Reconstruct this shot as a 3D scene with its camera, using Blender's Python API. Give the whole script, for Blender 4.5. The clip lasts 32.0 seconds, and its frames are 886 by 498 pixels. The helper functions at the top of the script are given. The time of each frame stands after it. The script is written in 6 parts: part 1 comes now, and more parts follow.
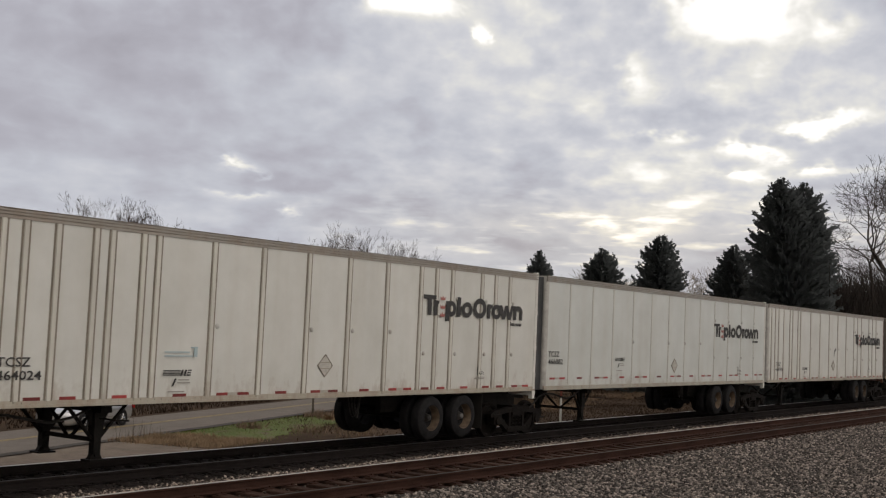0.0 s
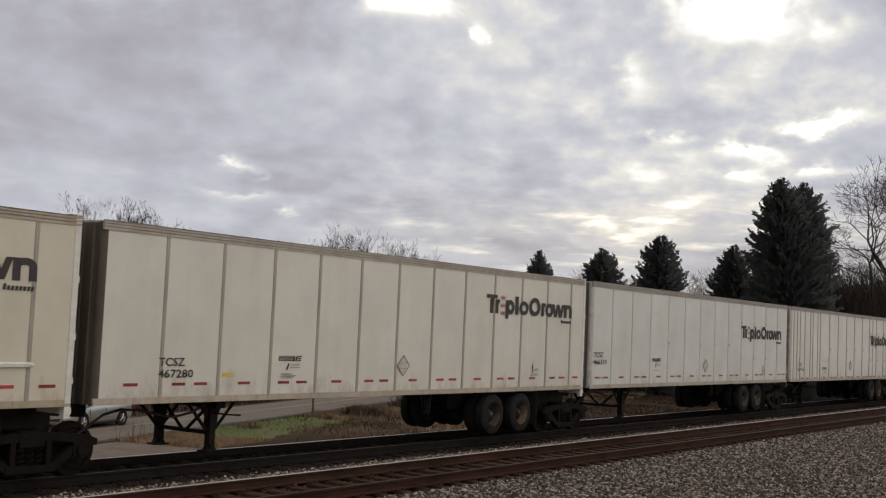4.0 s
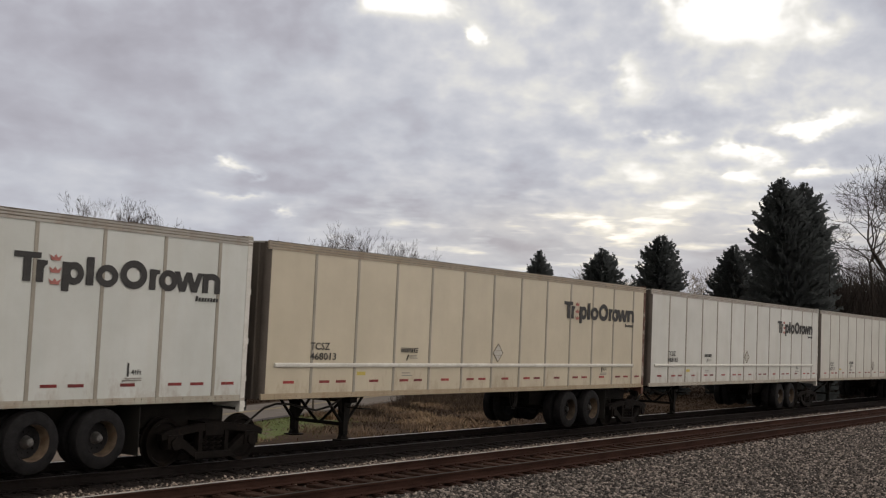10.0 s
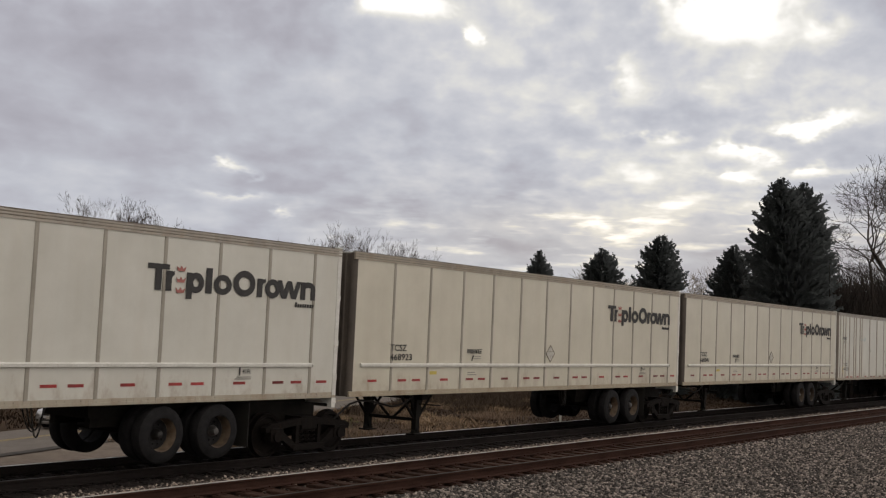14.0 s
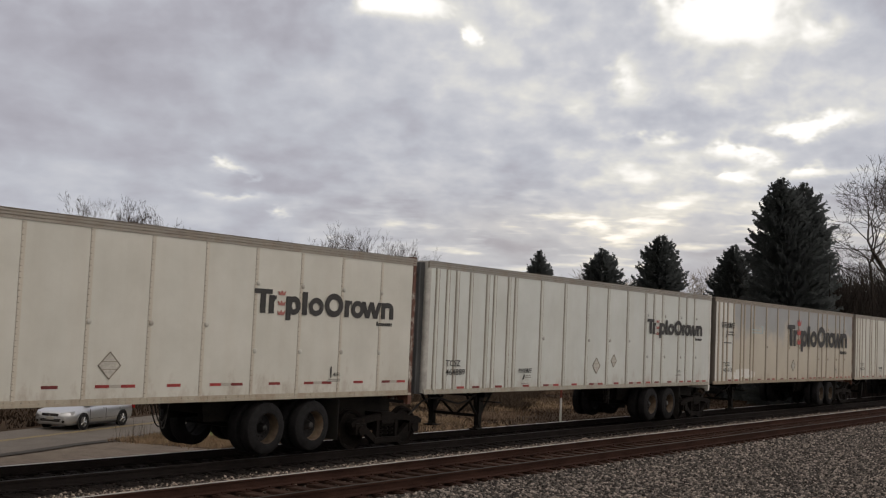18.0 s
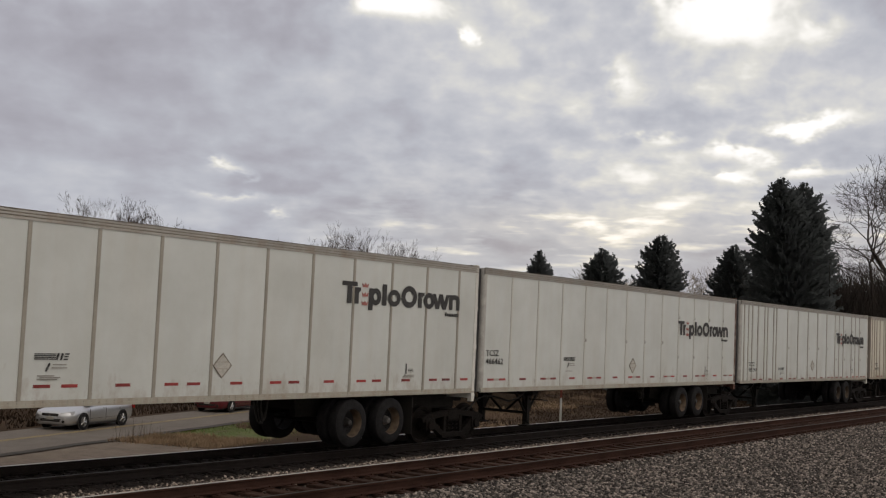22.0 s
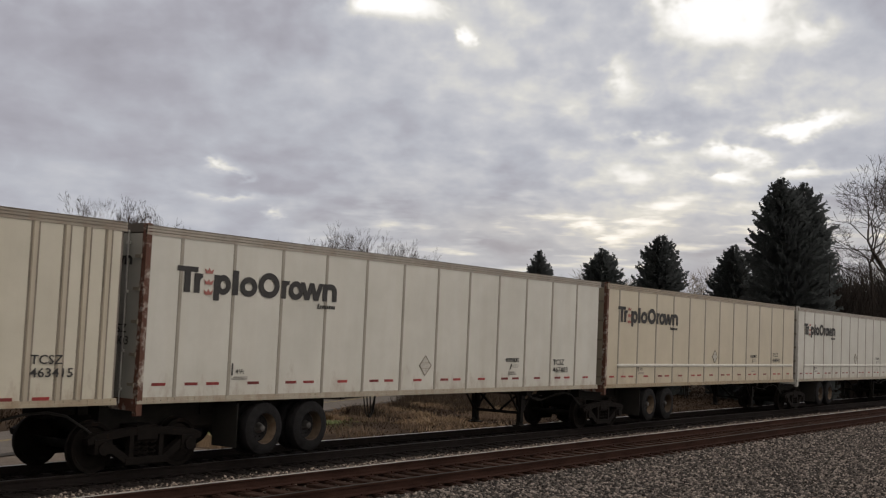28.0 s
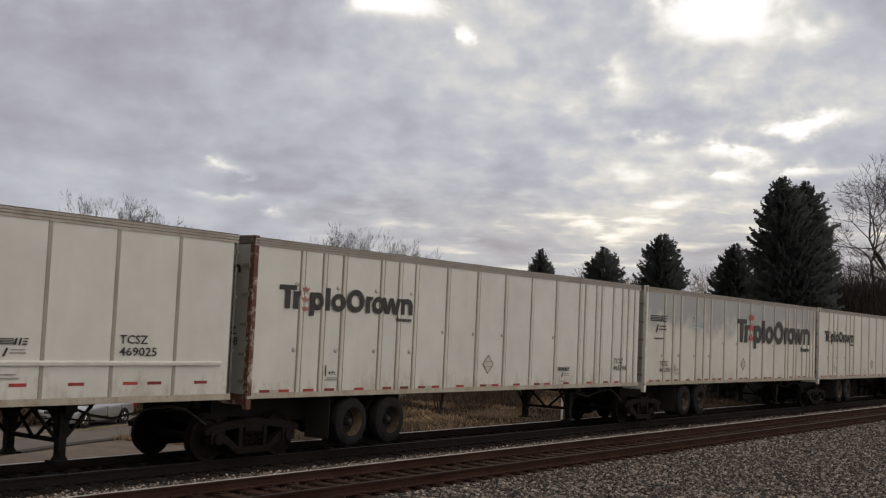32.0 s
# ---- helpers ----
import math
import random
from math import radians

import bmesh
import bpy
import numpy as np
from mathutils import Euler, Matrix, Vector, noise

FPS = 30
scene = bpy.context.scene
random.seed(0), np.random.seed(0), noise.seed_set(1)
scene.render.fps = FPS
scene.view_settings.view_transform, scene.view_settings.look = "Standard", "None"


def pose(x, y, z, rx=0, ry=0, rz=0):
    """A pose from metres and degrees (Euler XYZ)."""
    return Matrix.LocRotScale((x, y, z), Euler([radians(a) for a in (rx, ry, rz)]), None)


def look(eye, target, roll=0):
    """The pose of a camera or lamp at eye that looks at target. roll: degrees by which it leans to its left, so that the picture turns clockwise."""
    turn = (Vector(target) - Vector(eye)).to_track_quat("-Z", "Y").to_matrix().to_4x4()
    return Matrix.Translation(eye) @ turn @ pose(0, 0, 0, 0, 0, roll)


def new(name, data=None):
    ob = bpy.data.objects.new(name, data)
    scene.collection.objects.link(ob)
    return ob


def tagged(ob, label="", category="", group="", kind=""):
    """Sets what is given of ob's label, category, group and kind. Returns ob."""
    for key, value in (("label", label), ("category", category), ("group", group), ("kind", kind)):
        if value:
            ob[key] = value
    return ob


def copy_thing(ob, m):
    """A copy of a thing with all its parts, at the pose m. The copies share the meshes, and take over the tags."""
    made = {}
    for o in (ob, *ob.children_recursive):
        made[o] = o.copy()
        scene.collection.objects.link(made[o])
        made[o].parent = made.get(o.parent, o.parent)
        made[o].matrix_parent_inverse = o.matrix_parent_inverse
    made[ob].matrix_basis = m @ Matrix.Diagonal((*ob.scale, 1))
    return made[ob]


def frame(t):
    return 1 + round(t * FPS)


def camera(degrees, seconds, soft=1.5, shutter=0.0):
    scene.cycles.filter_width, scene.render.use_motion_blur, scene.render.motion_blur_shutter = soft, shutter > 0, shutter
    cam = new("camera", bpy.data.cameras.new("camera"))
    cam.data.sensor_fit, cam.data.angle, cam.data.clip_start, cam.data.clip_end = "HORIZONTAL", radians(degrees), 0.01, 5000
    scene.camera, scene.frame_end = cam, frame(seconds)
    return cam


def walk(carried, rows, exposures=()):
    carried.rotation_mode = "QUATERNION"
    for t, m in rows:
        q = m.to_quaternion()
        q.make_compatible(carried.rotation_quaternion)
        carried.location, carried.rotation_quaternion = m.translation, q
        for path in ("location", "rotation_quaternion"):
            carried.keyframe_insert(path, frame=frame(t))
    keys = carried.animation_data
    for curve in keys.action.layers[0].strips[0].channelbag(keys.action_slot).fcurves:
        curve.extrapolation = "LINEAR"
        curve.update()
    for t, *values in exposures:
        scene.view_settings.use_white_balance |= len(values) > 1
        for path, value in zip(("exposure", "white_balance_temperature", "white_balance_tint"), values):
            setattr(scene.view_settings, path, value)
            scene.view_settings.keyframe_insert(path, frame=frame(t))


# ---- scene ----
cam = camera(42.604, 32.0, soft=1.2, shutter=0.03)
EYE = Vector((0.0, -16.4264, 2.618))
AIM = EYE + Vector((0.80854, 0.58419, 0.07061))
STILL = look(EYE, AIM, 2.535)
# the tripod is nudged in the last half second
NUDGED = look(EYE, AIM, 2.535) @ pose(0, 0, 0, -0.075, 0.07, 0)
walk(cam, [(0.0, STILL), (31.2, STILL), (31.5, STILL), (32.0, NUDGED)], exposures=[(0.0, 0.0), (8.0, 0.0), (14.0, -0.03), (20.0, -0.10), (28.0, -0.17), (32.0, -0.15)])

# ---- world, sun, exposure ----
scene.view_settings.exposure = 0.0
SUN_AZ, SUN_EL = radians(66), radians(24)      # clockwise from +Y, behind thin cloud
world = bpy.data.worlds.new("overcast_sky")
scene.world = world
world.use_nodes = True
wn, wl = world.node_tree.nodes, world.node_tree.links
sky = wn.new("ShaderNodeTexSky")
sky.sky_type = "NISHITA"
sky.sun_disc = False
sky.sun_elevation, sky.sun_rotation = SUN_EL, SUN_AZ
sky.air_density, sky.dust_density = 1.0, 3.0
wmix = wn.new("ShaderNodeMix")
wmix.data_type = "RGBA"
wmix.inputs["Factor"].default_value = 0.93
wl.new(sky.outputs[0], wmix.inputs["A"])
wmix.inputs["B"].default_value = (9.05, 8.28, 7.52, 1)
# the cloud is thinner on the side of the sun and behind the camera than up the line
wdir = wn.new("ShaderNodeTexCoord").outputs["Generated"]
wdot = wn.new("ShaderNodeVectorMath")
wdot.operation = "DOT_PRODUCT"
wl.new(wdir, wdot.inputs[0])
wdot.inputs[1].default_value = (0.62, -0.75, 0.22)
wgrad = wn.new("ShaderNodeMapRange")
wgrad.inputs["From Min"].default_value, wgrad.inputs["From Max"].default_value = -1.0, 1.0
wgrad.inputs["To Min"].default_value, wgrad.inputs["To Max"].default_value = 0.40, 1.45
wl.new(wdot.outputs["Value"], wgrad.inputs["Value"])
wscale = wn.new("ShaderNodeVectorMath")
wscale.operation = "SCALE"
wl.new(wmix.outputs["Result"], wscale.inputs[0])
wl.new(wgrad.outputs[0], wscale.inputs["Scale"])
wl.new(wscale.outputs[0], wn["Background"].inputs["Color"])
wn["Background"].inputs["Strength"].default_value = 0.115
sun = new("sun", bpy.data.lights.new("sun", "SUN"))
sun.data.energy, sun.data.angle, sun.data.color = 0.6, radians(14), (1.0, 0.95, 0.88)
sun.matrix_world = look((0, 0, 60), Vector((0, 0, 60)) - Vector((math.sin(SUN_AZ) * math.cos(SUN_EL), math.cos(SUN_AZ) * math.cos(SUN_EL), math.sin(SUN_EL))))


# ---- materials ----
def ramp_of(nodes, stops):
    n = nodes.new("ShaderNodeValToRGB")
    el = n.color_ramp.elements
    while len(el) < len(stops):
        el.new(0.5)
    for e, (p, c) in zip(el, stops):
        e.position = p
        e.color = (*c, 1)
    return n


def noise_of(nodes, links, coord, scale, detail=5, rough=0.6, stretch=None):
    n = nodes.new("ShaderNodeTexNoise")
    n.inputs["Scale"].default_value = scale
    n.inputs["Detail"].default_value = detail
    n.inputs["Roughness"].default_value = rough
    if stretch:
        mp = nodes.new("ShaderNodeMapping")
        mp.inputs["Scale"].default_value = stretch
        links.new(coord, mp.inputs["Vector"])
        coord = mp.outputs[0]
    links.new(coord, n.inputs["Vector"])
    return n


def mixed(nodes, links, a, b, fac, mode="MIX"):
    m = nodes.new("ShaderNodeMix")
    m.data_type = "RGBA"
    m.blend_type = mode
    for socket, value in (("A", a), ("B", b), ("Factor", fac)):
        if isinstance(value, (int, float)):
            m.inputs[socket].default_value = value
        elif isinstance(value, tuple):
            m.inputs[socket].default_value = (*value, 1)
        else:
            links.new(value, m.inputs[socket])
    return m.outputs["Result"]


def surface(name, dark, light, scale=3.0, rough=0.7, metal=0.0, bump=0.2, fine=40.0, spots=None, spot_scale=1.2, spot_at=0.6, stretch=None, spec=0.4, random_tint=0.0, space="Object"):
    """Two-scale noise between two colours, fine relief, and stains of a third colour."""
    m = bpy.data.materials.new(name)
    m.use_nodes = True
    n, l = m.node_tree.nodes, m.node_tree.links
    bsdf = n["Principled BSDF"]
    if space == "Position":
        tc = n.new("ShaderNodeNewGeometry").outputs["Position"]
    else:
        tc = n.new("ShaderNodeTexCoord").outputs[space]
    big = noise_of(n, l, tc, scale, 6, 0.65, stretch)
    ramp = ramp_of(n, [(0.3, dark), (0.7, light)])
    l.new(big.outputs[0], ramp.inputs[0])
    col = ramp.outputs[0]
    small = noise_of(n, l, tc, fine, 4, 0.7)
    grain = ramp_of(n, [(0.25, (0.7, 0.7, 0.7)), (0.75, (1.15, 1.15, 1.15))])
    l.new(small.outputs[0], grain.inputs[0])
    col = mixed(n, l, col, grain.outputs[0], 0.7, "MULTIPLY")
    if spots:
        sp = noise_of(n, l, tc, spot_scale, 7, 0.7, stretch)
        cut = ramp_of(n, [(spot_at, (0, 0, 0)), (spot_at + 0.12, (1, 1, 1))])
        l.new(sp.outputs[0], cut.inputs[0])
        col = mixed(n, l, col, spots, cut.outputs[0])
    if random_tint:
        info = n.new("ShaderNodeObjectInfo")
        vr = n.new("ShaderNodeMapRange")
        vr.inputs["To Min"].default_value = 1 - random_tint
        vr.inputs["To Max"].default_value = 1 + random_tint
        l.new(info.outputs["Random"], vr.inputs["Value"])
        hs = n.new("ShaderNodeHueSaturation")
        l.new(vr.outputs[0], hs.inputs["Value"])
        l.new(col, hs.inputs["Color"])
        col = hs.outputs[0]
    l.new(col, bsdf.inputs["Base Color"])
    bsdf.inputs["Roughness"].default_value = rough
    bsdf.inputs["Metallic"].default_value = metal
    bsdf.inputs["Specular IOR Level"].default_value = spec
    if bump:
        b = n.new("ShaderNodeBump")
        b.inputs["Strength"].default_value = bump
        b.inputs["Distance"].default_value = 0.02
        l.new(small.outputs[0], b.inputs["Height"])
        l.new(b.outputs[0], bsdf.inputs["Normal"])
    return m


def painted(name, streaks, strength, upper=None):
    """Aged trailer paint: the object's own colour, faint vertical streaks, grime and dents."""
    m = bpy.data.materials.new(name)
    m.use_nodes = True
    n, l = m.node_tree.nodes, m.node_tree.links
    bsdf = n["Principled BSDF"]
    info = n.new("ShaderNodeObjectInfo")
    tc = n.new("ShaderNodeTexCoord").outputs["Object"]
    shift = n.new("ShaderNodeVectorMath")
    shift.operation = "MULTIPLY_ADD"
    l.new(info.outputs["Random"], shift.inputs[0])
    shift.inputs[1].default_value = (37.0, 11.0, 5.0)
    l.new(tc, shift.inputs[2])
    tc = shift.outputs[0]
    drips = noise_of(n, l, tc, 1.0, 5, 0.6, (2.6, 1.0, 0.22))
    blotch = noise_of(n, l, tc, 0.9, 6, 0.6)
    grime = noise_of(n, l, tc, 9.0, 8, 0.75)
    r1 = ramp_of(n, [(0.42, (0, 0, 0)), (0.8, (1, 1, 1))])
    l.new(drips.outputs[0], r1.inputs[0])
    col = mixed(n, l, info.outputs["Color"], streaks, 0.0)
    fac = n.new("ShaderNodeMath")
    fac.operation = "MULTIPLY"
    l.new(r1.outputs[0], fac.inputs[0])
    fac.inputs[1].default_value = strength
    l.new(fac.outputs[0], col.node.inputs["Factor"])
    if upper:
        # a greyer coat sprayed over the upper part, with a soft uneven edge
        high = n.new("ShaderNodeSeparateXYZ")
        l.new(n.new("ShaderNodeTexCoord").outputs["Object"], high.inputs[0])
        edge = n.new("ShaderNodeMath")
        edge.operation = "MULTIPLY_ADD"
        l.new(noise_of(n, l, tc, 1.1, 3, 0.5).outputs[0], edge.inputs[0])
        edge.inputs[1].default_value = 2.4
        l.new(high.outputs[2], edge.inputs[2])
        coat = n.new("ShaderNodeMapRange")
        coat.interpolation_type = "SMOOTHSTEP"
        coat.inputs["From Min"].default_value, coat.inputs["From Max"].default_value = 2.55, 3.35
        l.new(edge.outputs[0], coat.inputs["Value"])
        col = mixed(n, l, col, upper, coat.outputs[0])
    r2 = ramp_of(n, [(0.3, (0.87, 0.87, 0.855)), (0.7, (1.03, 1.03, 1.03))])
    l.new(blotch.outputs[0], r2.inputs[0])
    col = mixed(n, l, col, r2.outputs[0], 1.0, "MULTIPLY")
    r3 = ramp_of(n, [(0.66, (1, 1, 1)), (0.8, (0.72, 0.66, 0.58))])
    l.new(grime.outputs[0], r3.inputs[0])
    col = mixed(n, l, col, r3.outputs[0], 0.55, "MULTIPLY")
    # rust and road dirt splashed up from the foot, more on some than on others
    sep = n.new("ShaderNodeSeparateXYZ")
    l.new(n.new("ShaderNodeTexCoord").outputs["Object"], sep.inputs[0])
    foot = n.new("ShaderNodeMapRange")
    foot.inputs["From Min"].default_value, foot.inputs["From Max"].default_value = 0.0, 0.75
    foot.inputs["To Min"].default_value, foot.inputs["To Max"].default_value = 0.25, 0.0
    l.new(sep.outputs[2], foot.inputs["Value"])
    splash = noise_of(n, l, tc, 3.2, 7, 0.72, (1.0, 1.0, 0.45))
    add = n.new("ShaderNodeMath")
    l.new(splash.outputs[0], add.inputs[0])
    l.new(foot.outputs[0], add.inputs[1])
    r4 = ramp_of(n, [(0.69, (0, 0, 0)), (0.92, (0.5, 0.5, 0.5))])
    l.new(add.outputs[0], r4.inputs[0])
    col = mixed(n, l, col, (0.20, 0.115, 0.062), r4.outputs[0])
    l.new(col, bsdf.inputs["Base Color"])
    bsdf.inputs["Roughness"].default_value = 0.36
    bsdf.inputs["Specular IOR Level"].default_value = 0.6
    b = n.new("ShaderNodeBump")
    b.inputs["Strength"].default_value = 0.12
    b.inputs["Distance"].default_value = 0.05
    l.new(blotch.outputs[0], b.inputs["Height"])
    l.new(b.outputs[0], bsdf.inputs["Normal"])
    return m


def plain(name, colour, rough=0.6, metal=0.0, spec=0.4):
    return surface(name, tuple(c * 0.82 for c in colour), colour, 4.0, rough, metal, 0.05, 60.0, spec=spec)


M_PAINT = painted("aged_white_paint", (0.40, 0.345, 0.265), 0.20)
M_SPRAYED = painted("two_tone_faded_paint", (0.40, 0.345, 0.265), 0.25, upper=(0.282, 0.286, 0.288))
M_POST = painted("aged_post_paint", (0.17, 0.148, 0.130), 0.50)
M_RAILPAINT = painted("greyed_rail_paint", (0.205, 0.190, 0.185), 0.55)
M_ALU = surface("weathered_aluminium", (0.34, 0.33, 0.31), (0.52, 0.51, 0.48), 5, 0.45, 0.5, 0.1, 50, spots=(0.2, 0.16, 0.12), spot_at=0.62)
M_STRIP = surface("grey_splice_strip", (0.24, 0.22, 0.185), (0.40, 0.37, 0.32), 4, 0.6, 0.2, 0.1, 50, stretch=(1, 1, 0.2))
# grime and the shadow lines beside the posts, painted as one colour
M_FLANGE = surface("shadowed_grimy_flange", (0.13, 0.11, 0.088), (0.30, 0.26, 0.21), 3, 0.7, 0, 0.1, 40, stretch=(1, 1, 0.25))
# front sheet and brown corner coloured dark for the shade between trailers
M_NOSE = surface("shaded_front_sheet", (0.07, 0.073, 0.078), (0.17, 0.172, 0.176), 2.0, 0.6, 0.0, 0.15, 30, spots=(0.12, 0.09, 0.07), stretch=(1, 1, 0.3))
M_TANCORNER = surface("grimy_tan_corner", (0.12, 0.10, 0.085), (0.26, 0.225, 0.19), 2.0, 0.6, 0.0, 0.15, 30, spots=(0.09, 0.06, 0.045), stretch=(1, 1, 0.25))
M_CORNER = surface("dark_brown_corner", (0.045, 0.036, 0.030), (0.115, 0.095, 0.078), 2.0, 0.6, 0.0, 0.15, 30, spots=(0.08, 0.05, 0.035), stretch=(1, 1, 0.25))
M_RUSTY = surface("rust_on_white_frame", (0.46, 0.43, 0.38), (0.60, 0.57, 0.51), 3, 0.7, 0.0, 0.3, 40, spots=(0.095, 0.040, 0.026), spot_scale=2.4, spot_at=0.36)
M_FRAME = surface("white_door_frame", (0.52, 0.51, 0.47), (0.68, 0.67, 0.63), 3, 0.6, 0.0, 0.2, 40, spots=(0.25, 0.11, 0.06), spot_scale=4.0, spot_at=0.64)
# underframes and trucks: the shade below the trailers is put into these colours
M_STEEL = surface("shaded_black_steel", (0.0055, 0.005, 0.0045), (0.015, 0.0128, 0.011), 4, 0.7, 0.0, 0.3, 30, spots=(0.024, 0.016, 0.011), spot_scale=3, spot_at=0.64, spec=0.12)
M_TRUCK = surface("shaded_rusty_steel", (0.0042, 0.0034, 0.0031), (0.011, 0.0082, 0.0068), 5, 0.8, 0.0, 0.4, 35, spots=(0.022, 0.013, 0.009), spot_scale=4, spec=0.12)
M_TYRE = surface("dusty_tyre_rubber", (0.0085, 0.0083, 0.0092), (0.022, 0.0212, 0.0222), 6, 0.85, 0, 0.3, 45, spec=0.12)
M_RIM = surface("dirty_wheel_rim", (0.040, 0.026, 0.017), (0.150, 0.112, 0.078), 4, 0.6, 0.1, 0.2, 40, spots=(0.09, 0.045, 0.024), spot_scale=3, spot_at=0.55, random_tint=0.6)
M_HUB = surface("greasy_hub_cap", (0.014, 0.013, 0.0125), (0.075, 0.072, 0.070), 6, 0.45, 0.2, 0.1, 40, random_tint=0.9)
M_BLACK = surface("faded_black_lettering", (0.022, 0.021, 0.022), (0.04, 0.038, 0.037), 5, 0.6, 0, 0.0, 40)
M_GREYINK = plain("faded_grey_lettering", (0.30, 0.285, 0.26))
M_REDINK = plain("crown_red", (0.42, 0.085, 0.075))
M_FADEDRED = plain("faded_crown_red", (0.40, 0.15, 0.13))
M_BLUEINK = plain("faded_blue_marking", (0.40, 0.50, 0.53))
M_TAPE_R = surface("red_reflective_tape", (0.15, 0.018, 0.017), (0.29, 0.030, 0.028), 5, 0.4, 0, 0.05, 60, spots=(0.20, 0.13, 0.11), spot_scale=2.2, spot_at=0.62, random_tint=0.5)
M_TAPE_W = plain("white_reflective_tape", (0.41, 0.385, 0.34), 0.4)
M_PLACARD = surface("worn_placard_plate", (0.34, 0.325, 0.29), (0.54, 0.52, 0.47), 9, 0.6, 0.0, 0.2, 40)
M_YELLOW = plain("yellow_sticker", (0.57, 0.46, 0.11))
M_ORANGE = surface("orange_red_steel", (0.15, 0.032, 0.022), (0.24, 0.055, 0.036), 3, 0.6, 0, 0.1, 30, spots=(0.1, 0.05, 0.04))
M_HOSE = plain("black_rubber_hose", (0.028, 0.026, 0.024), 0.5, 0.0, 0.15)
M_RAIL = surface("rusty_rail_steel", (0.026, 0.0138, 0.0106), (0.056, 0.0298, 0.0226), 3, 0.85, 0.0, 0.3, 30, stretch=(0.3, 1, 1), spec=0.05)
M_RAILTOP = surface("polished_rail_head", (0.48, 0.465, 0.45), (0.64, 0.62, 0.60), 6, 0.45, 0.6, 0.03, 60, stretch=(0.1, 1, 1))
M_RAILDIM = surface("dull_rail_head", (0.02, 0.016, 0.014), (0.045, 0.038, 0.034), 6, 0.55, 0.2, 0.05, 60, spec=0.15)
M_TIE = surface("creosoted_tie", (0.025, 0.0140, 0.0105), (0.060, 0.0340, 0.0250), 3, 0.9, 0, 0.5, 25, stretch=(4, 0.6, 1), random_tint=0.3, spec=0.12)
# ties and rails under the train: its shade is put into the colour
M_SHADETIE = surface("shaded_tie", (0.0135, 0.0106, 0.0098), (0.022, 0.0172, 0.0158), 3, 0.9, 0, 0.5, 25, random_tint=0.3, spec=0.12)
M_SHADERAIL = surface("shaded_rail_steel", (0.0125, 0.0101, 0.0097), (0.020, 0.0162, 0.0154), 3, 0.8, 0, 0.3, 30, spec=0.06)
# bed colour lowered to give the gaps between loose stones their shade
M_BALLAST = surface("crushed_stone_bed", (0.020, 0.0145, 0.0115), (0.046, 0.035, 0.028), 14, 0.95, 0, 1.0, 28, spots=(0.042, 0.030, 0.022), spot_scale=0.8, spot_at=0.55, space="Position")
# bed under the train, darkened to carry its shade
M_SHADEBED = surface("shaded_stone_bed", (0.019, 0.0150, 0.0136), (0.038, 0.0300, 0.0268), 14, 0.95, 0, 1.0, 28, space="Position", spec=0.12)
M_TRACKBED = surface("rust_stained_bed", (0.045, 0.0255, 0.0190), (0.105, 0.0610, 0.0450), 9, 0.95, 0, 1.0, 28, spots=(0.018, 0.0095, 0.006), spot_scale=2.0, spot_at=0.5, space="Position", spec=0.1)
M_GROUND = surface("dry_grass_ground", (0.030, 0.0205, 0.0140), (0.078, 0.0535, 0.036), 0.35, 0.95, 0, 0.6, 9, spots=(0.046, 0.031, 0.021), spot_scale=0.3, spot_at=0.56, space="Position", spec=0.04)
M_VERGE = surface("green_verge_grass", (0.062, 0.084, 0.015), (0.110, 0.138, 0.028), 0.9, 0.95, 0, 0.9, 16, spots=(0.095, 0.068, 0.042), spot_scale=0.9, spot_at=0.50, space="Position")
M_SHOULDER = surface("gravel_shoulder", (0.102, 0.078, 0.058), (0.172, 0.136, 0.103), 1.6, 0.95, 0, 0.8, 14, spots=(0.11, 0.074, 0.050), spot_scale=0.9, space="Position")
M_ROAD = surface("worn_asphalt", (0.114, 0.097, 0.080), (0.154, 0.132, 0.110), 0.9, 0.9, 0, 0.3, 30, spots=(0.15, 0.14, 0.125), spot_scale=0.4, spot_at=0.6, space="Position")
M_EDGE = surface("crumbled_edge_dirt", (0.030, 0.024, 0.019), (0.062, 0.052, 0.042), 2.0, 0.95, 0, 0.5, 20, space="Position")
M_ROADLINE = surface("yellow_road_paint", (0.24, 0.185, 0.085), (0.34, 0.25, 0.10), 2.5, 0.8, 0, 0.1, 20, spots=(0.25, 0.23, 0.2), spot_scale=2.0, space="Position")
M_STRAW = surface("dry_straw", (0.115, 0.080, 0.054), (0.245, 0.172, 0.116), 0.8, 0.95, 0, 0, 30, spots=(0.10, 0.060, 0.032), spot_scale=0.4, spot_at=0.52, space="Position")
M_GRASS = surface("green_grass_blades", (0.064, 0.086, 0.015), (0.112, 0.140, 0.028), 0.9, 0.95, 0, 0, 30, spots=(0.15, 0.105, 0.052), spot_scale=0.7, spot_at=0.62, space="Position")
M_TAN = surface("tan_dead_weeds", (0.17, 0.115, 0.070), (0.33, 0.235, 0.145), 0.8, 0.95, 0, 0, 30, spots=(0.16, 0.085, 0.042), spot_scale=0.9, spot_at=0.54, space="Position")
M_WEED = surface("dull_brown_weeds", (0.022, 0.0155, 0.0115), (0.056, 0.039, 0.028), 0.7, 0.95, 0, 0, 30, spots=(0.040, 0.0285, 0.0205), spot_scale=0.35, spot_at=0.56, space="Position", spec=0.05)
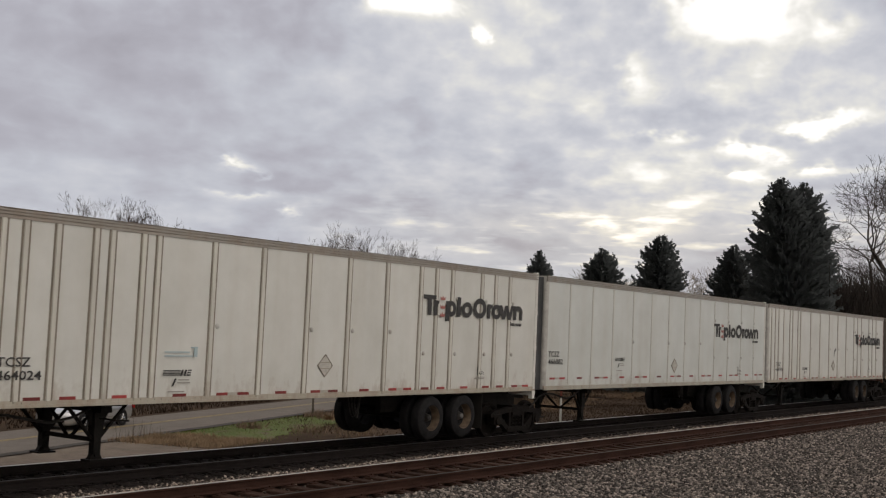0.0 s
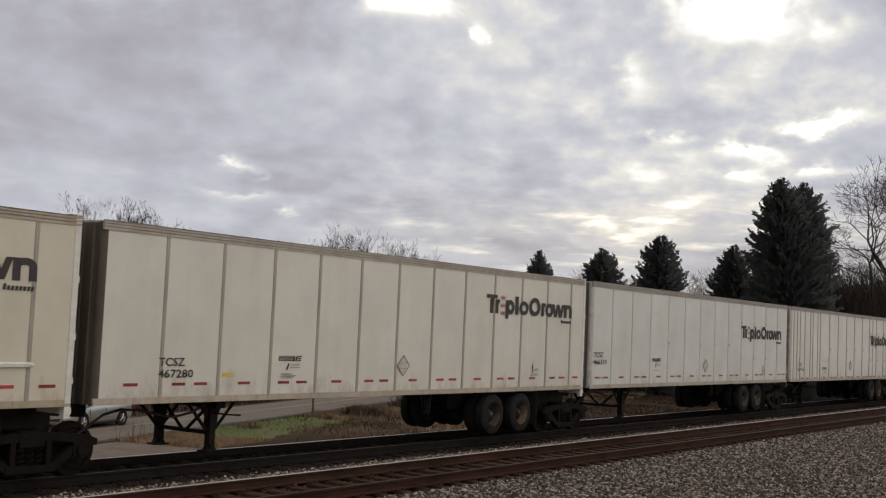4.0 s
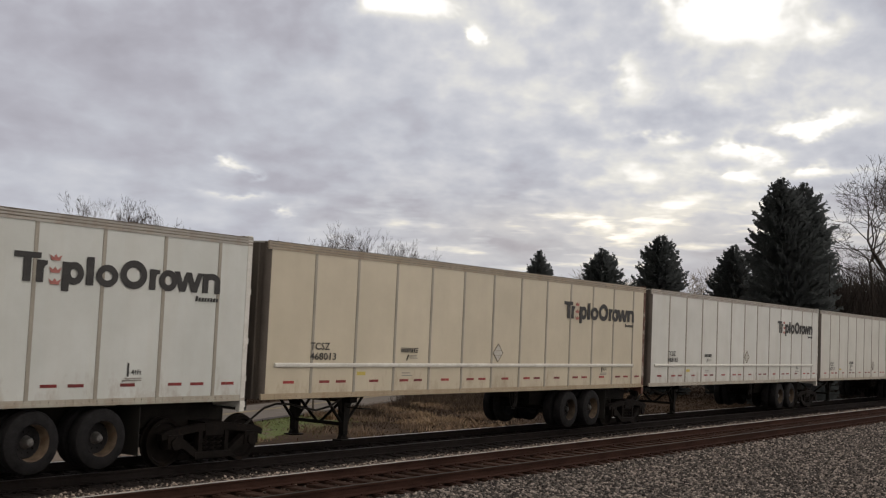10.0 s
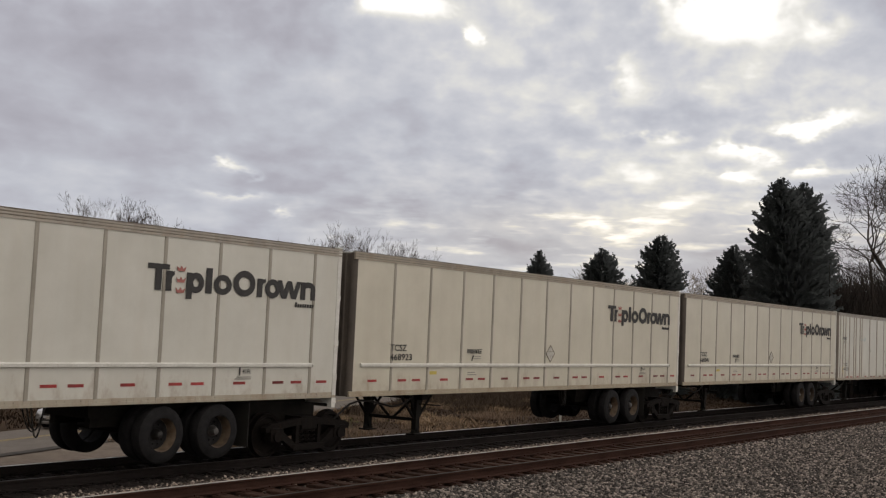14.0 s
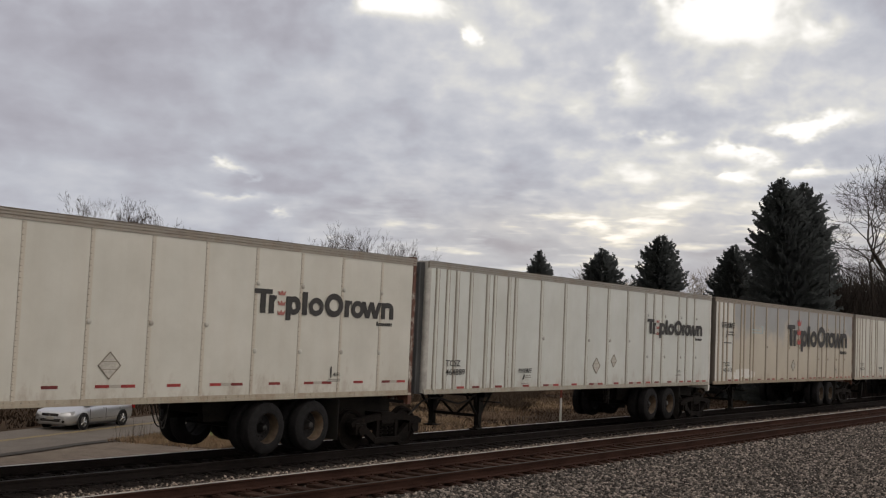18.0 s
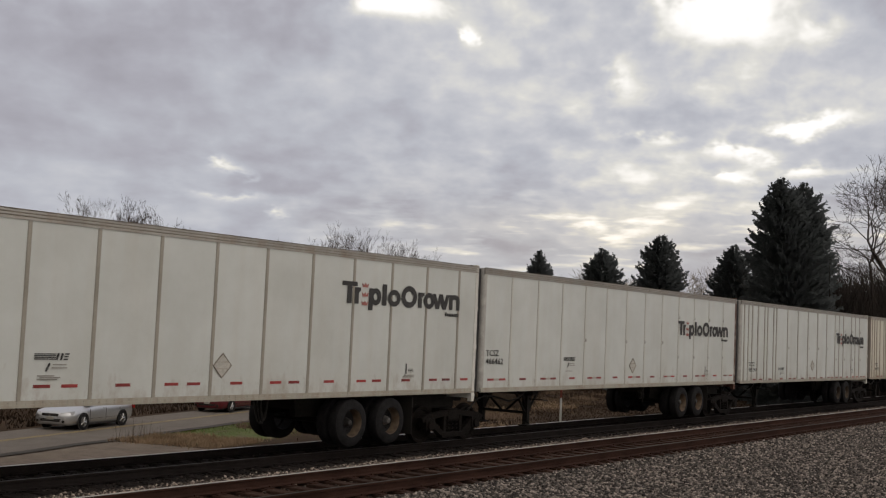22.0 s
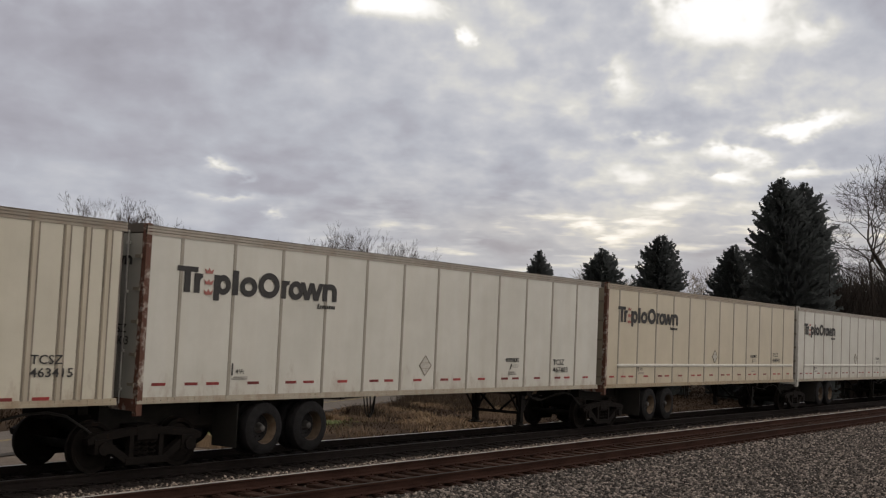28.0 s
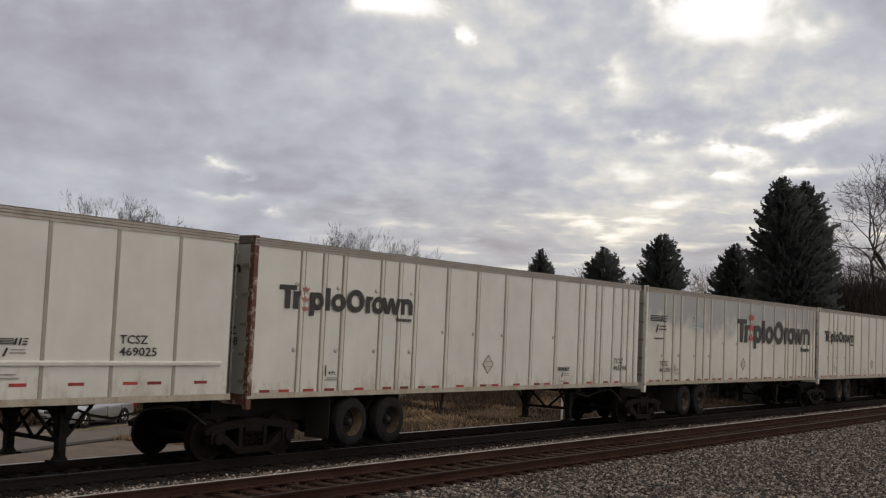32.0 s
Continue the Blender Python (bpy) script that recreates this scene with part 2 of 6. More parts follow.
M_BRUSH = surface("bare_brush_twigs", (0.040, 0.030, 0.022), (0.098, 0.074, 0.055), 0.6, 0.95, 0, 0, 30, space="Position", spec=0.05)
# thicket and needle colours are lifted a little for the haze over them
M_THICKET = surface("dark_thicket_twigs", (0.021, 0.0165, 0.0145), (0.050, 0.040, 0.035), 0.6, 0.95, 0, 0, 30, space="Position")
M_NEEDLE = surface("spruce_needles", (0.056, 0.063, 0.066), (0.110, 0.122, 0.124), 0.7, 0.9, 0, 0, 8, spec=0.1, space="Position")
M_BARK = surface("grey_brown_bark", (0.045, 0.036, 0.030), (0.10, 0.083, 0.070), 3, 0.95, 0, 0.4, 20)
M_TWIG = surface("brown_grey_twigs", (0.050, 0.040, 0.035), (0.11, 0.090, 0.078), 3, 0.95, 0, 0.2, 20)
M_PALEBARK = surface("pale_bark_twigs", (0.20, 0.17, 0.14), (0.34, 0.30, 0.25), 3, 0.95, 0, 0.2, 20)
M_GLASS = surface("dark_car_glass", (0.010, 0.012, 0.014), (0.018, 0.020, 0.022), 2, 0.06, 0, 0, 30, spec=0.6)
M_CHROME = plain("bright_trim_metal", (0.6, 0.6, 0.6), 0.2, 0.9)
M_LAMP = plain("clear_headlamp", (0.62, 0.63, 0.64), 0.08, 0.3)
M_TAIL = plain("red_tail_lamp", (0.30, 0.01, 0.01), 0.15)
M_WOODPOST = surface("weathered_wooden_post", (0.05, 0.04, 0.03), (0.10, 0.08, 0.06), 4, 0.9, 0, 0.4, 20)
M_WHITEPOST = surface("white_marker_paint", (0.60, 0.59, 0.56), (0.74, 0.73, 0.70), 6, 0.6, 0, 0.1, 30)


def car_paint(name, colour, metal):
    m = surface(name, tuple(c * 0.93 for c in colour), colour, 1.5, 0.32, metal, 0.0, 50, spots=tuple(c * 0.75 for c in colour), spot_at=0.68)
    m.node_tree.nodes["Principled BSDF"].inputs["Coat Weight"].default_value = 0.6
    return m


# ---- mesh making ----
class Shape:
    """Collects vertices and faces of simple solids for one mesh."""

    def __init__(self):
        self.v, self.f, self.mi, self.cur = [], [], [], 0

    def add(self, verts, faces):
        o = len(self.v)
        self.v += [tuple(p) for p in verts]
        self.f += [tuple(i + o for i in f) for f in faces]
        self.mi += [self.cur] * len(faces)
        return self

    def box(self, x0, x1, y0, y1, z0, z1):
        return self.add([(x, y, z) for x in (x0, x1) for y in (y0, y1) for z in (z0, z1)],
                        [(0, 1, 3, 2), (4, 6, 7, 5), (0, 4, 5, 1), (2, 3, 7, 6), (0, 2, 6, 4), (1, 5, 7, 3)])

    def cbox(self, x0, x1, y0, y1, z0, z1, c=0.01):
        """A box with its long edges along x cut off."""
        prof = [(y0 + c, z0), (y1 - c, z0), (y1, z0 + c), (y1, z1 - c), (y1 - c, z1), (y0 + c, z1), (y0, z1 - c), (y0, z0 + c)]
        return self.extrude(prof, x0, x1)

    def extrude(self, prof, x0, x1):
        """A profile in (y, z) drawn along x."""
        n = len(prof)
        self.add([(x0, y, z) for y, z in prof] + [(x1, y, z) for y, z in prof],
                 [(i, (i + 1) % n, n + (i + 1) % n, n + i) for i in range(n)] + [tuple(range(n))[::-1], tuple(range(n, 2 * n))])
        return self

    def plate(self, prof, y0, y1):
        """A profile in (x, z) drawn along y."""
        n = len(prof)
        self.add([(x, y0, z) for x, z in prof] + [(x, y1, z) for x, z in prof],
                 [(i, (i + 1) % n, n + (i + 1) % n, n + i) for i in range(n)] + [tuple(range(n))[::-1], tuple(range(n, 2 * n))])
        return self

    def upright(self, prof, z0, z1):
        """A profile in (x, y) drawn along z."""
        n = len(prof)
        self.add([(x, y, z0) for x, y in prof] + [(x, y, z1) for x, y in prof],
                 [(i, (i + 1) % n, n + (i + 1) % n, n + i) for i in range(n)] + [tuple(range(n))[::-1], tuple(range(n, 2 * n))])
        return self

    def tube(self, a, b, r0, r1=None, n=8):
        r1 = r0 if r1 is None else r1
        a, b = Vector(a), Vector(b)
        d = (b - a).normalized()
        s = d.orthogonal().normalized()
        t = d.cross(s)
        ring = [(math.cos(2 * math.pi * i / n), math.sin(2 * math.pi * i / n)) for i in range(n)]
        self.add([a + r0 * (c * s + e * t) for c, e in ring] + [b + r1 * (c * s + e * t) for c, e in ring],
                 [(i, (i + 1) % n, n + (i + 1) % n, n + i) for i in range(n)] + [tuple(range(n))[::-1], tuple(range(n, 2 * n))])
        return self

    def pipe(self, points, r, n=6):
        """One bent tube through the points."""
        pts = [Vector(p) for p in points]
        vs, fs = [], []
        for i, p in enumerate(pts):
            d = (pts[min(i + 1, len(pts) - 1)] - pts[max(i - 1, 0)]).normalized()
            s = d.cross(Vector((0.31, 0.93, 0.19))).normalized()
            t = d.cross(s)
            vs += [p + r * (math.cos(2 * math.pi * k / n) * s + math.sin(2 * math.pi * k / n) * t) for k in range(n)]
        for i in range(len(pts) - 1):
            fs += [(i * n + k, i * n + (k + 1) % n, (i + 1) * n + (k + 1) % n, (i + 1) * n + k) for k in range(n)]
        fs += [tuple(range(n))[::-1], tuple(range(len(vs) - n, len(vs)))]
        return self.add(vs, fs)

    def lathe(self, prof, cx, cz, n=28):
        """A closed profile of (y, radius) turned about an axis along y through (cx, cz)."""
        k = len(prof)
        vs = [(cx + r * math.cos(2 * math.pi * i / n), y, cz + r * math.sin(2 * math.pi * i / n)) for i in range(n) for y, r in prof]
        fs = [(i * k + j, i * k + (j + 1) % k, ((i + 1) % n) * k + (j + 1) % k, ((i + 1) % n) * k + j) for i in range(n) for j in range(k)]
        return self.add(vs, fs)

    def mesh(self, name, *mats, smooth=False):
        me = bpy.data.meshes.new(name)
        me.from_pydata(self.v, [], self.f)
        for m in mats:
            me.materials.append(m)
        if len(mats) > 1:
            me.polygons.foreach_set("material_index", self.mi)
        bm = bmesh.new()
        bm.from_mesh(me)
        bmesh.ops.recalc_face_normals(bm, faces=bm.faces)
        bm.to_mesh(me)
        bm.free()
        if smooth:
            me.polygons.foreach_set("use_smooth", [True] * len(me.polygons))
            me.set_sharp_from_angle(angle=radians(35))
        me.update()
        return me


def part(name, me, parent, at=None, label="", tint=None):
    """Links a mesh as one part under a thing or a part."""
    ob = new(name, me)
    ob.parent = parent
    if at is not None:
        ob.matrix_basis = at
    if label:
        tagged(ob, label)
    if tint:
        ob.color = (*tint, 1)
    return ob


def thing(name, label, category, group="", at=None, kind=""):
    ob = new(name)
    ob.empty_display_size = 0.2
    tagged(ob, label, category, group, kind)
    if at is not None:
        ob.matrix_basis = at
    return ob


def array_mesh(name, verts, faces, mats, index=None):
    """A large mesh from numpy arrays of vertices and equal-sided faces."""
    me = bpy.data.meshes.new(name)
    k = faces.shape[1]
    me.vertices.add(len(verts))
    me.vertices.foreach_set("co", np.ascontiguousarray(verts, dtype=np.float32).ravel())
    me.loops.add(faces.size)
    me.loops.foreach_set("vertex_index", np.ascontiguousarray(faces, dtype=np.int32).ravel())
    me.polygons.add(len(faces))
    me.polygons.foreach_set("loop_start", np.arange(0, faces.size, k, dtype=np.int32))
    for m in mats:
        me.materials.append(m)
    if index is not None:
        me.polygons.foreach_set("material_index", index.astype(np.int32))
    me.update(calc_edges=True)
    me.validate()
    return me


# ---- the ground ----
ROAD_TURN = radians(18)
RC, RS = math.cos(ROAD_TURN), math.sin(ROAD_TURN)
RNG = np.random.default_rng(7)


def smooth01(t):
    t = np.clip(t, 0, 1)
    return t * t * (3 - 2 * t)


def ground_z(x, y):
    """Height of the ground: the track bed, the low road beyond it, the bank behind, the knoll where the camera stands."""
    x, y = np.asarray(x, float), np.asarray(y, float)
    low = -2.1 + 1.7 * smooth01((-8 - x) / 25)
    q = -RS * x + RC * y
    z = -0.36 + (low + 0.36) * smooth01((y - 2.4) / 4.5)
    bank = np.where(y > 2.4, 3.0 * smooth01((q - 18) / 16) + 2.5 * smooth01((q - 40) / 60), 0)
    lump = 0.25 * np.sin(x * 0.31 + 1.3) * np.sin(y * 0.27) + 0.16 * np.sin(x * 0.83 + y * 0.59)
    z = z + bank + lump * smooth01((q - 18) / 6) * (y > 2.4)
    knoll = 1.2 * smooth01((-11.5 - y) / 4.5) - 0.4 * smooth01((-30 - y) / 60)
    return np.where(y < -5.4, -0.2 + knoll, z)


def spread(lo, hi, step, far, count):
    inner = np.arange(lo, hi + step / 2, step)
    out = np.geomspace(step, far, count)
    return np.concatenate([(lo - out)[::-1], inner, hi + out])


gx, gy = spread(-30, 110, 1.0, 2300, 22), spread(-20, 75, 0.8, 2300, 22)
GX, GY = np.meshgrid(gx, gy, indexing="ij")
gv = np.stack([GX, GY, ground_z(GX, GY)], -1).reshape(-1, 3)
ni, nj = len(gx), len(gy)
ii, jj = np.meshgrid(np.arange(ni - 1), np.arange(nj - 1), indexing="ij")
gf = np.stack([ii * nj + jj, (ii + 1) * nj + jj, (ii + 1) * nj + jj + 1, ii * nj + jj + 1], -1).reshape(-1, 4)
ground = new("ground", array_mesh("ground", gv, gf, [M_GROUND]))
tagged(ground, "dry brown grass ground falling away from the railway", "ground", kind="structure")


def band(name, q0, q1, s0, s1, lift, mat, step=1.5, fray=0.0, skirt=0.0):
    """A strip along the road, laid on the ground."""
    s = np.arange(s0, s1, step)
    rows = []
    for q in np.linspace(q0, q1, max(2, int(abs(q1 - q0) / 0.8) + 1)):
        edge = q + (fray * np.array([noise.noise((v * 0.35, q0, 0)) + 0.5 * noise.noise((v * 1.3, q0, 3)) for v in s]) if fray and q in (q0, q1) else 0)
        x, y = RC * s - RS * edge, RS * s + RC * edge
        rows.append(np.stack([x, y, ground_z(x, y) + lift], -1))
    if skirt:
        # both edges slope down into the soil
        for k, out in ((0, -skirt), (-1, skirt)):
            edge = rows[k] + np.array([-RS * out, RC * out, -0.2 * skirt])
            rows.insert(0, edge) if k == 0 else rows.append(edge)
    v = np.stack(rows)
    a, b = v.shape[:2]
    i, j = np.meshgrid(np.arange(a - 1), np.arange(b - 1), indexing="ij")
    f = np.stack([i * b + j, i * b + j + 1, (i + 1) * b + j + 1, (i + 1) * b + j], -1).reshape(-1, 4)
    return new(name, array_mesh(name, v.reshape(-1, 3), f, [mat]))


tagged(band("road", 9.25, 13.8, 3, 420, 0.05, M_ROAD), "worn grey asphalt two-lane road beside the railway", "road", kind="structure")
tagged(band("road_centre_line", 11.58, 11.68, 3, 420, 0.056, M_ROADLINE), "faded yellow centre line on the asphalt", "road marking", kind="structure")
tagged(band("road_centre_line", 11.76, 11.86, 3, 420, 0.056, M_ROADLINE), "faded yellow centre line on the asphalt", "road marking", kind="structure")
tagged(band("road_edge", 8.80, 9.27, 3, 420, 0.058, M_EDGE, 0.7, 0.12), "dark crumbling edge of the asphalt", "road edge", kind="structure")
tagged(band("road_shoulder", 2.0, 9.3, 12, 33, 0.022, M_SHOULDER, 1.0, 0.25, 0.5), "pale gravel lay-by beside the asphalt", "gravel", kind="structure")
tagged(band("grass_verge", 5.6, 9.1, 33.2, 48, 0.026, M_VERGE, 0.35, 0.9, 0.6), "green grass verge beside the road", "grass", kind="structure")


# ---- the railway ----
TRACK_Y, RAIL_LEVEL = {"main": 0.0, "near": -3.95}, {"main": 0.0, "near": 0.09}
X0, X1 = -560.0, 760.0


def bed(name, y0, y1, top, mat, label):
    """Ballast bed: a trapezoid with an uneven top, long enough for the whole train."""
    xs = np.concatenate([np.arange(X0, -10, 40.0), np.arange(-10, 90, 0.6), np.arange(90, X1 + 1, 40.0)])
    prof = [(y0 - 0.9, -0.5), (y0, top - 0.01), (y0 + 0.35, top)] + [(y, top) for y in np.linspace(y0 + 0.8, y1 - 0.8, max(5, int((y1 - y0) * 1.2)))] + [(y1 - 0.35, top), (y1, top - 0.01), (y1 + 0.9, -0.5)]
    v = np.array([[(x, y, z + (0.025 * noise.noise((x * 1.7, y * 1.7, 0)) if z > -0.4 else -0.1)) for y, z in prof] for x in xs])
    a, b = v.shape[:2]
    i, j = np.meshgrid(np.arange(a - 1), np.arange(b - 1), indexing="ij")
    f = np.stack([i * b + j, (i + 1) * b + j, (i + 1) * b + j + 1, i * b + j + 1], -1).reshape(-1, 4)
    return tagged(new(name, array_mesh(name, v.reshape(-1, 3), f, [mat])), label, "ballast", kind="structure")


bed("ballast_bed_main", -1.75, 1.75, -0.20, M_SHADEBED, "crushed stone under the train's track, darkened for the train's shade")
bed("ballast_bed_track", -5.20, -2.20, -0.145, M_TRACKBED, "rust-brown stone bed between the ties of the empty track")
bed("ballast_bed_near", -13.6, -5.22, -0.10, M_BALLAST, "grey crushed stone beside the empty track")


def rail_profile(y, top):
    p = [(-0.07, -0.165), (0.07, -0.165), (0.07, -0.152), (0.012, -0.13), (0.010, -0.045), (0.034, -0.035), (0.036, -0.008), (0.026, 0), (-0.026, 0), (-0.036, -0.008), (-0.034, -0.035), (-0.010, -0.045), (-0.012, -0.13), (-0.07, -0.152)]
    return [(y + a, top + b) for a, b in p]


for key in ("main", "near"):
    track = thing("railway_track", "rusty steel rails on dark creosoted wooden ties", "railway track", "railway tracks", kind="structure")
    for side in (-0.7525, 0.7525):
        y, top = TRACK_Y[key] + side, RAIL_LEVEL[key]
        s = Shape().extrude(rail_profile(y, top), X0, X1)
        rail = part("rail", s.mesh("rail", M_RAIL if key == "near" else M_SHADERAIL), track)
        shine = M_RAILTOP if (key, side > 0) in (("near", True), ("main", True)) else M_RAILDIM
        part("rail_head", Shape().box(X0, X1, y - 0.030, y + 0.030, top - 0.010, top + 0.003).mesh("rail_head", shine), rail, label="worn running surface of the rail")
    tie = Shape().cbox(-1.27, 1.27, -0.115, 0.115, -0.18, 0.0, 0.012).mesh("tie", M_TIE if key == "near" else M_SHADETIE)
    plate_me = Shape().box(-0.16, 0.16, -0.09, 0.09, 0.0, 0.015).box(-0.11, -0.085, -0.06, -0.03, 0.015, 0.045).box(0.085, 0.11, 0.03, 0.06, 0.015, 0.045).mesh("tie_plate", M_RAIL if key == "near" else M_SHADERAIL)
    far_ties = Shape()
    rt = random.Random(key)
    n = 0
    x = X0 + 1
    while x < X1 - 1:
        z = RAIL_LEVEL[key] - 0.166 - 0.015
        if 4 < x < 70:
            ob = part("tie", tie, track, pose(x + rt.uniform(-0.03, 0.03), TRACK_Y[key] + rt.uniform(-0.05, 0.05), z, 0, 0, 90 + rt.uniform(-1.2, 1.2)))
            if key == "near" or x < 40:
                for side in (-0.7525, 0.7525):
                    part("tie_plate", plate_me, ob, pose(TRACK_Y[key] + side - ob.matrix_basis.translation.y, 0, 0.0))
        else:
            far_ties.box(x - 0.115, x + 0.115, TRACK_Y[key] - 1.27, TRACK_Y[key] + 1.27, z - 0.18, z)
        x += 0.53 if x > 0 else 0.55
    tagged(part("far_ties", far_ties.mesh("far_ties", M_TIE), track), kind="stuff")


def stones(name, count, area, size, mat, z_of, label, seed):
    """Loose crushed stones as small uneven octahedra, many in one mesh."""
    g = np.random.default_rng(seed)
    base = np.array([(1, 0, 0), (-1, 0, 0), (0, 1, 0), (0, -1, 0), (0, 0, 1), (0, 0, -1)], float)
    tri = np.array([(0, 2, 4), (2, 1, 4), (1, 3, 4), (3, 0, 4), (2, 0, 5), (1, 2, 5), (3, 1, 5), (0, 3, 5)])
    px, py = area(g, count)
    count = len(px)
    r = size * g.uniform(0.5, 1.25, count)
    v = base[None] * g.uniform(0.6, 1.15, (count, 6, 1)) * r[:, None, None]
    a = g.uniform(0, 2 * np.pi, count)
    t = g.uniform(-0.9, 0.9, count)
    ca, sa, ct, st = np.cos(a), np.sin(a), np.cos(t), np.sin(t)
    x, y, z = v[..., 0], v[..., 1], v[..., 2]
    y, z = ct[:, None] * y - st[:, None] * z, st[:, None] * y + ct[:, None] * z
    x, y = ca[:, None] * x - sa[:, None] * y, sa[:, None] * x + ca[:, None] * y
    v = np.stack([x + px[:, None], y + py[:, None], z * 0.8 + (z_of(px, py) + r * 0.5 * g.uniform(0.3, 1.3, count))[:, None]], -1)
    f = (tri[None] + 6 * np.arange(count)[:, None, None]).reshape(-1, 3)
    return tagged(new(name, array_mesh(name, v.reshape(-1, 3), f, [mat])), label, "gravel", kind="stuff")


def stone_material(name, dark, light):
    m = surface(name, dark, light, 30, 0.95, 0, 0.3, 60, space="Position")
    n, l = m.node_tree.nodes, m.node_tree.links
    geo = n.new("ShaderNodeNewGeometry")
    ramp = ramp_of(n, [(0.0, tuple(c * 0.3 for c in dark)), (0.35, dark), (0.66, light), (0.84, tuple(min(1, c * 2.3) for c in light)), (1.0, tuple(min(1, c * 4.2) for c in light))])
    l.new(geo.outputs["Random Per Island"], ramp.inputs[0])
    bsdf = n["Principled BSDF"]
    old = bsdf.inputs["Base Color"].links[0].from_socket
    col = mixed(n, l, ramp.outputs[0], old, 0.2)
    l.new(col, bsdf.inputs["Base Color"])
    return m


M_STONE = stone_material("crushed_stone", (0.017, 0.0134, 0.0112), (0.110, 0.093, 0.081))
M_STONE_MID = stone_material("sooty_crushed_stone", (0.052, 0.038, 0.030), (0.185, 0.152, 0.128))
# stones under the train, their colour lowered for its shade
M_STONE_SHADE = stone_material("shaded_stone", (0.0135, 0.0106, 0.0096), (0.019, 0.0150, 0.0134))
M_STONE_OILY = stone_material("oily_crushed_stone", (0.018, 0.0130, 0.0105), (0.055, 0.0400, 0.0315))


def near_apron(g, n):
    # the stretch before the near rail, thinning along the track
    x = 13 + 50 * g.uniform(0, 1, 4 * n) ** 1.6
    y = g.uniform(-13.4, -5.17, 4 * n)
    keep = x > 13.5 + (-5.0 - y) * 1.2
    return x[keep][:n], y[keep][:n]


def between_tracks(g, n):
    return 7 + 60 * g.uniform(0, 1, n) ** 1.5, np.clip(g.normal(-1.68, 0.16, n), -2.3, -1.15)


def in_near_track(g, n):
    return 8 + 50 * g.uniform(0, 1, n) ** 1.5, g.uniform(-5.2, -2.7, n)


def in_main_track(g, n):
    return 6 + 40 * g.uniform(0, 1, n) ** 1.5, g.uniform(-1.6, 1.7, n)


apron_z = lambda x, y: np.maximum(ground_z(x, y), -0.10)
stones("apron_stones", 185000, near_apron, 0.046, M_STONE, apron_z, "loose grey crushed stone beside the near rail", 3)
stones("middle_stones", 15000, between_tracks, 0.032, M_STONE_MID, lambda x, y: np.minimum(-0.205, -0.205 + 0.43 * (y + 1.75)), "sooty crushed stone between the two tracks", 4)
stones("near_track_stones", 7000, in_near_track, 0.032, M_STONE_OILY, lambda x, y: x * 0 - 0.145, "dark stones between the ties of the near track", 5)
stones("main_track_stones", 7000, in_main_track, 0.032, M_STONE_SHADE, lambda x, y: x * 0 - 0.20, "stones between the ties, darkened for the shade under the train", 6)


# ---- the clouded sky behind everything, drifting slowly ----
GAPS = [
    (69.5, 11.5, 9.0, 4.6, 0.085),
    (62.0, 6.0, 15.0, 2.4, 0.05),
    (56.5, 15.0, 6.5, 2.2, 0.045),
    (36.0, 8.0, 9.0, 4.0, -0.045),
    (69.2, 15.8, 2.4, 1.1, 0.15),
    (66.9, 16.6, 1.9, 0.8, 0.08),
    (52.19, 16.1, 2.0, 0.55, 0.15),
    (51.16, 16.23, 1.71, 0.71, 0.1),
    (55.57, 14.79, 0.46, 0.28, 0.13),
    (73.18, 10.64, 1.71, 0.31, 0.17),
    (71.63, 10.2, 0.85, 0.23, 0.12),
    (69.8, 9.21, 0.8, 0.34, 0.15),
    (47.14, 5.24, 0.5, 0.18, 0.11),
    (72.7, 8.39, 1.71, 0.23, 0.13),
    (43.98, 7.64, 0.4, 0.26, 0.1),
    (65.43, 9.93, 1.14, 0.23, 0.09),
    (63.66, 12.81, 0.85, 0.85, 0.08),
    (68.89, 8.11, 0.63, 0.17, 0.1),
    (63.62, 5.42, 1.71, 0.23, 0.07),
    (44.42, 6.21, 1.42, 0.2, 0.08),
    (73.87, 14.77, 1.71, 0.71, 0.08),
]


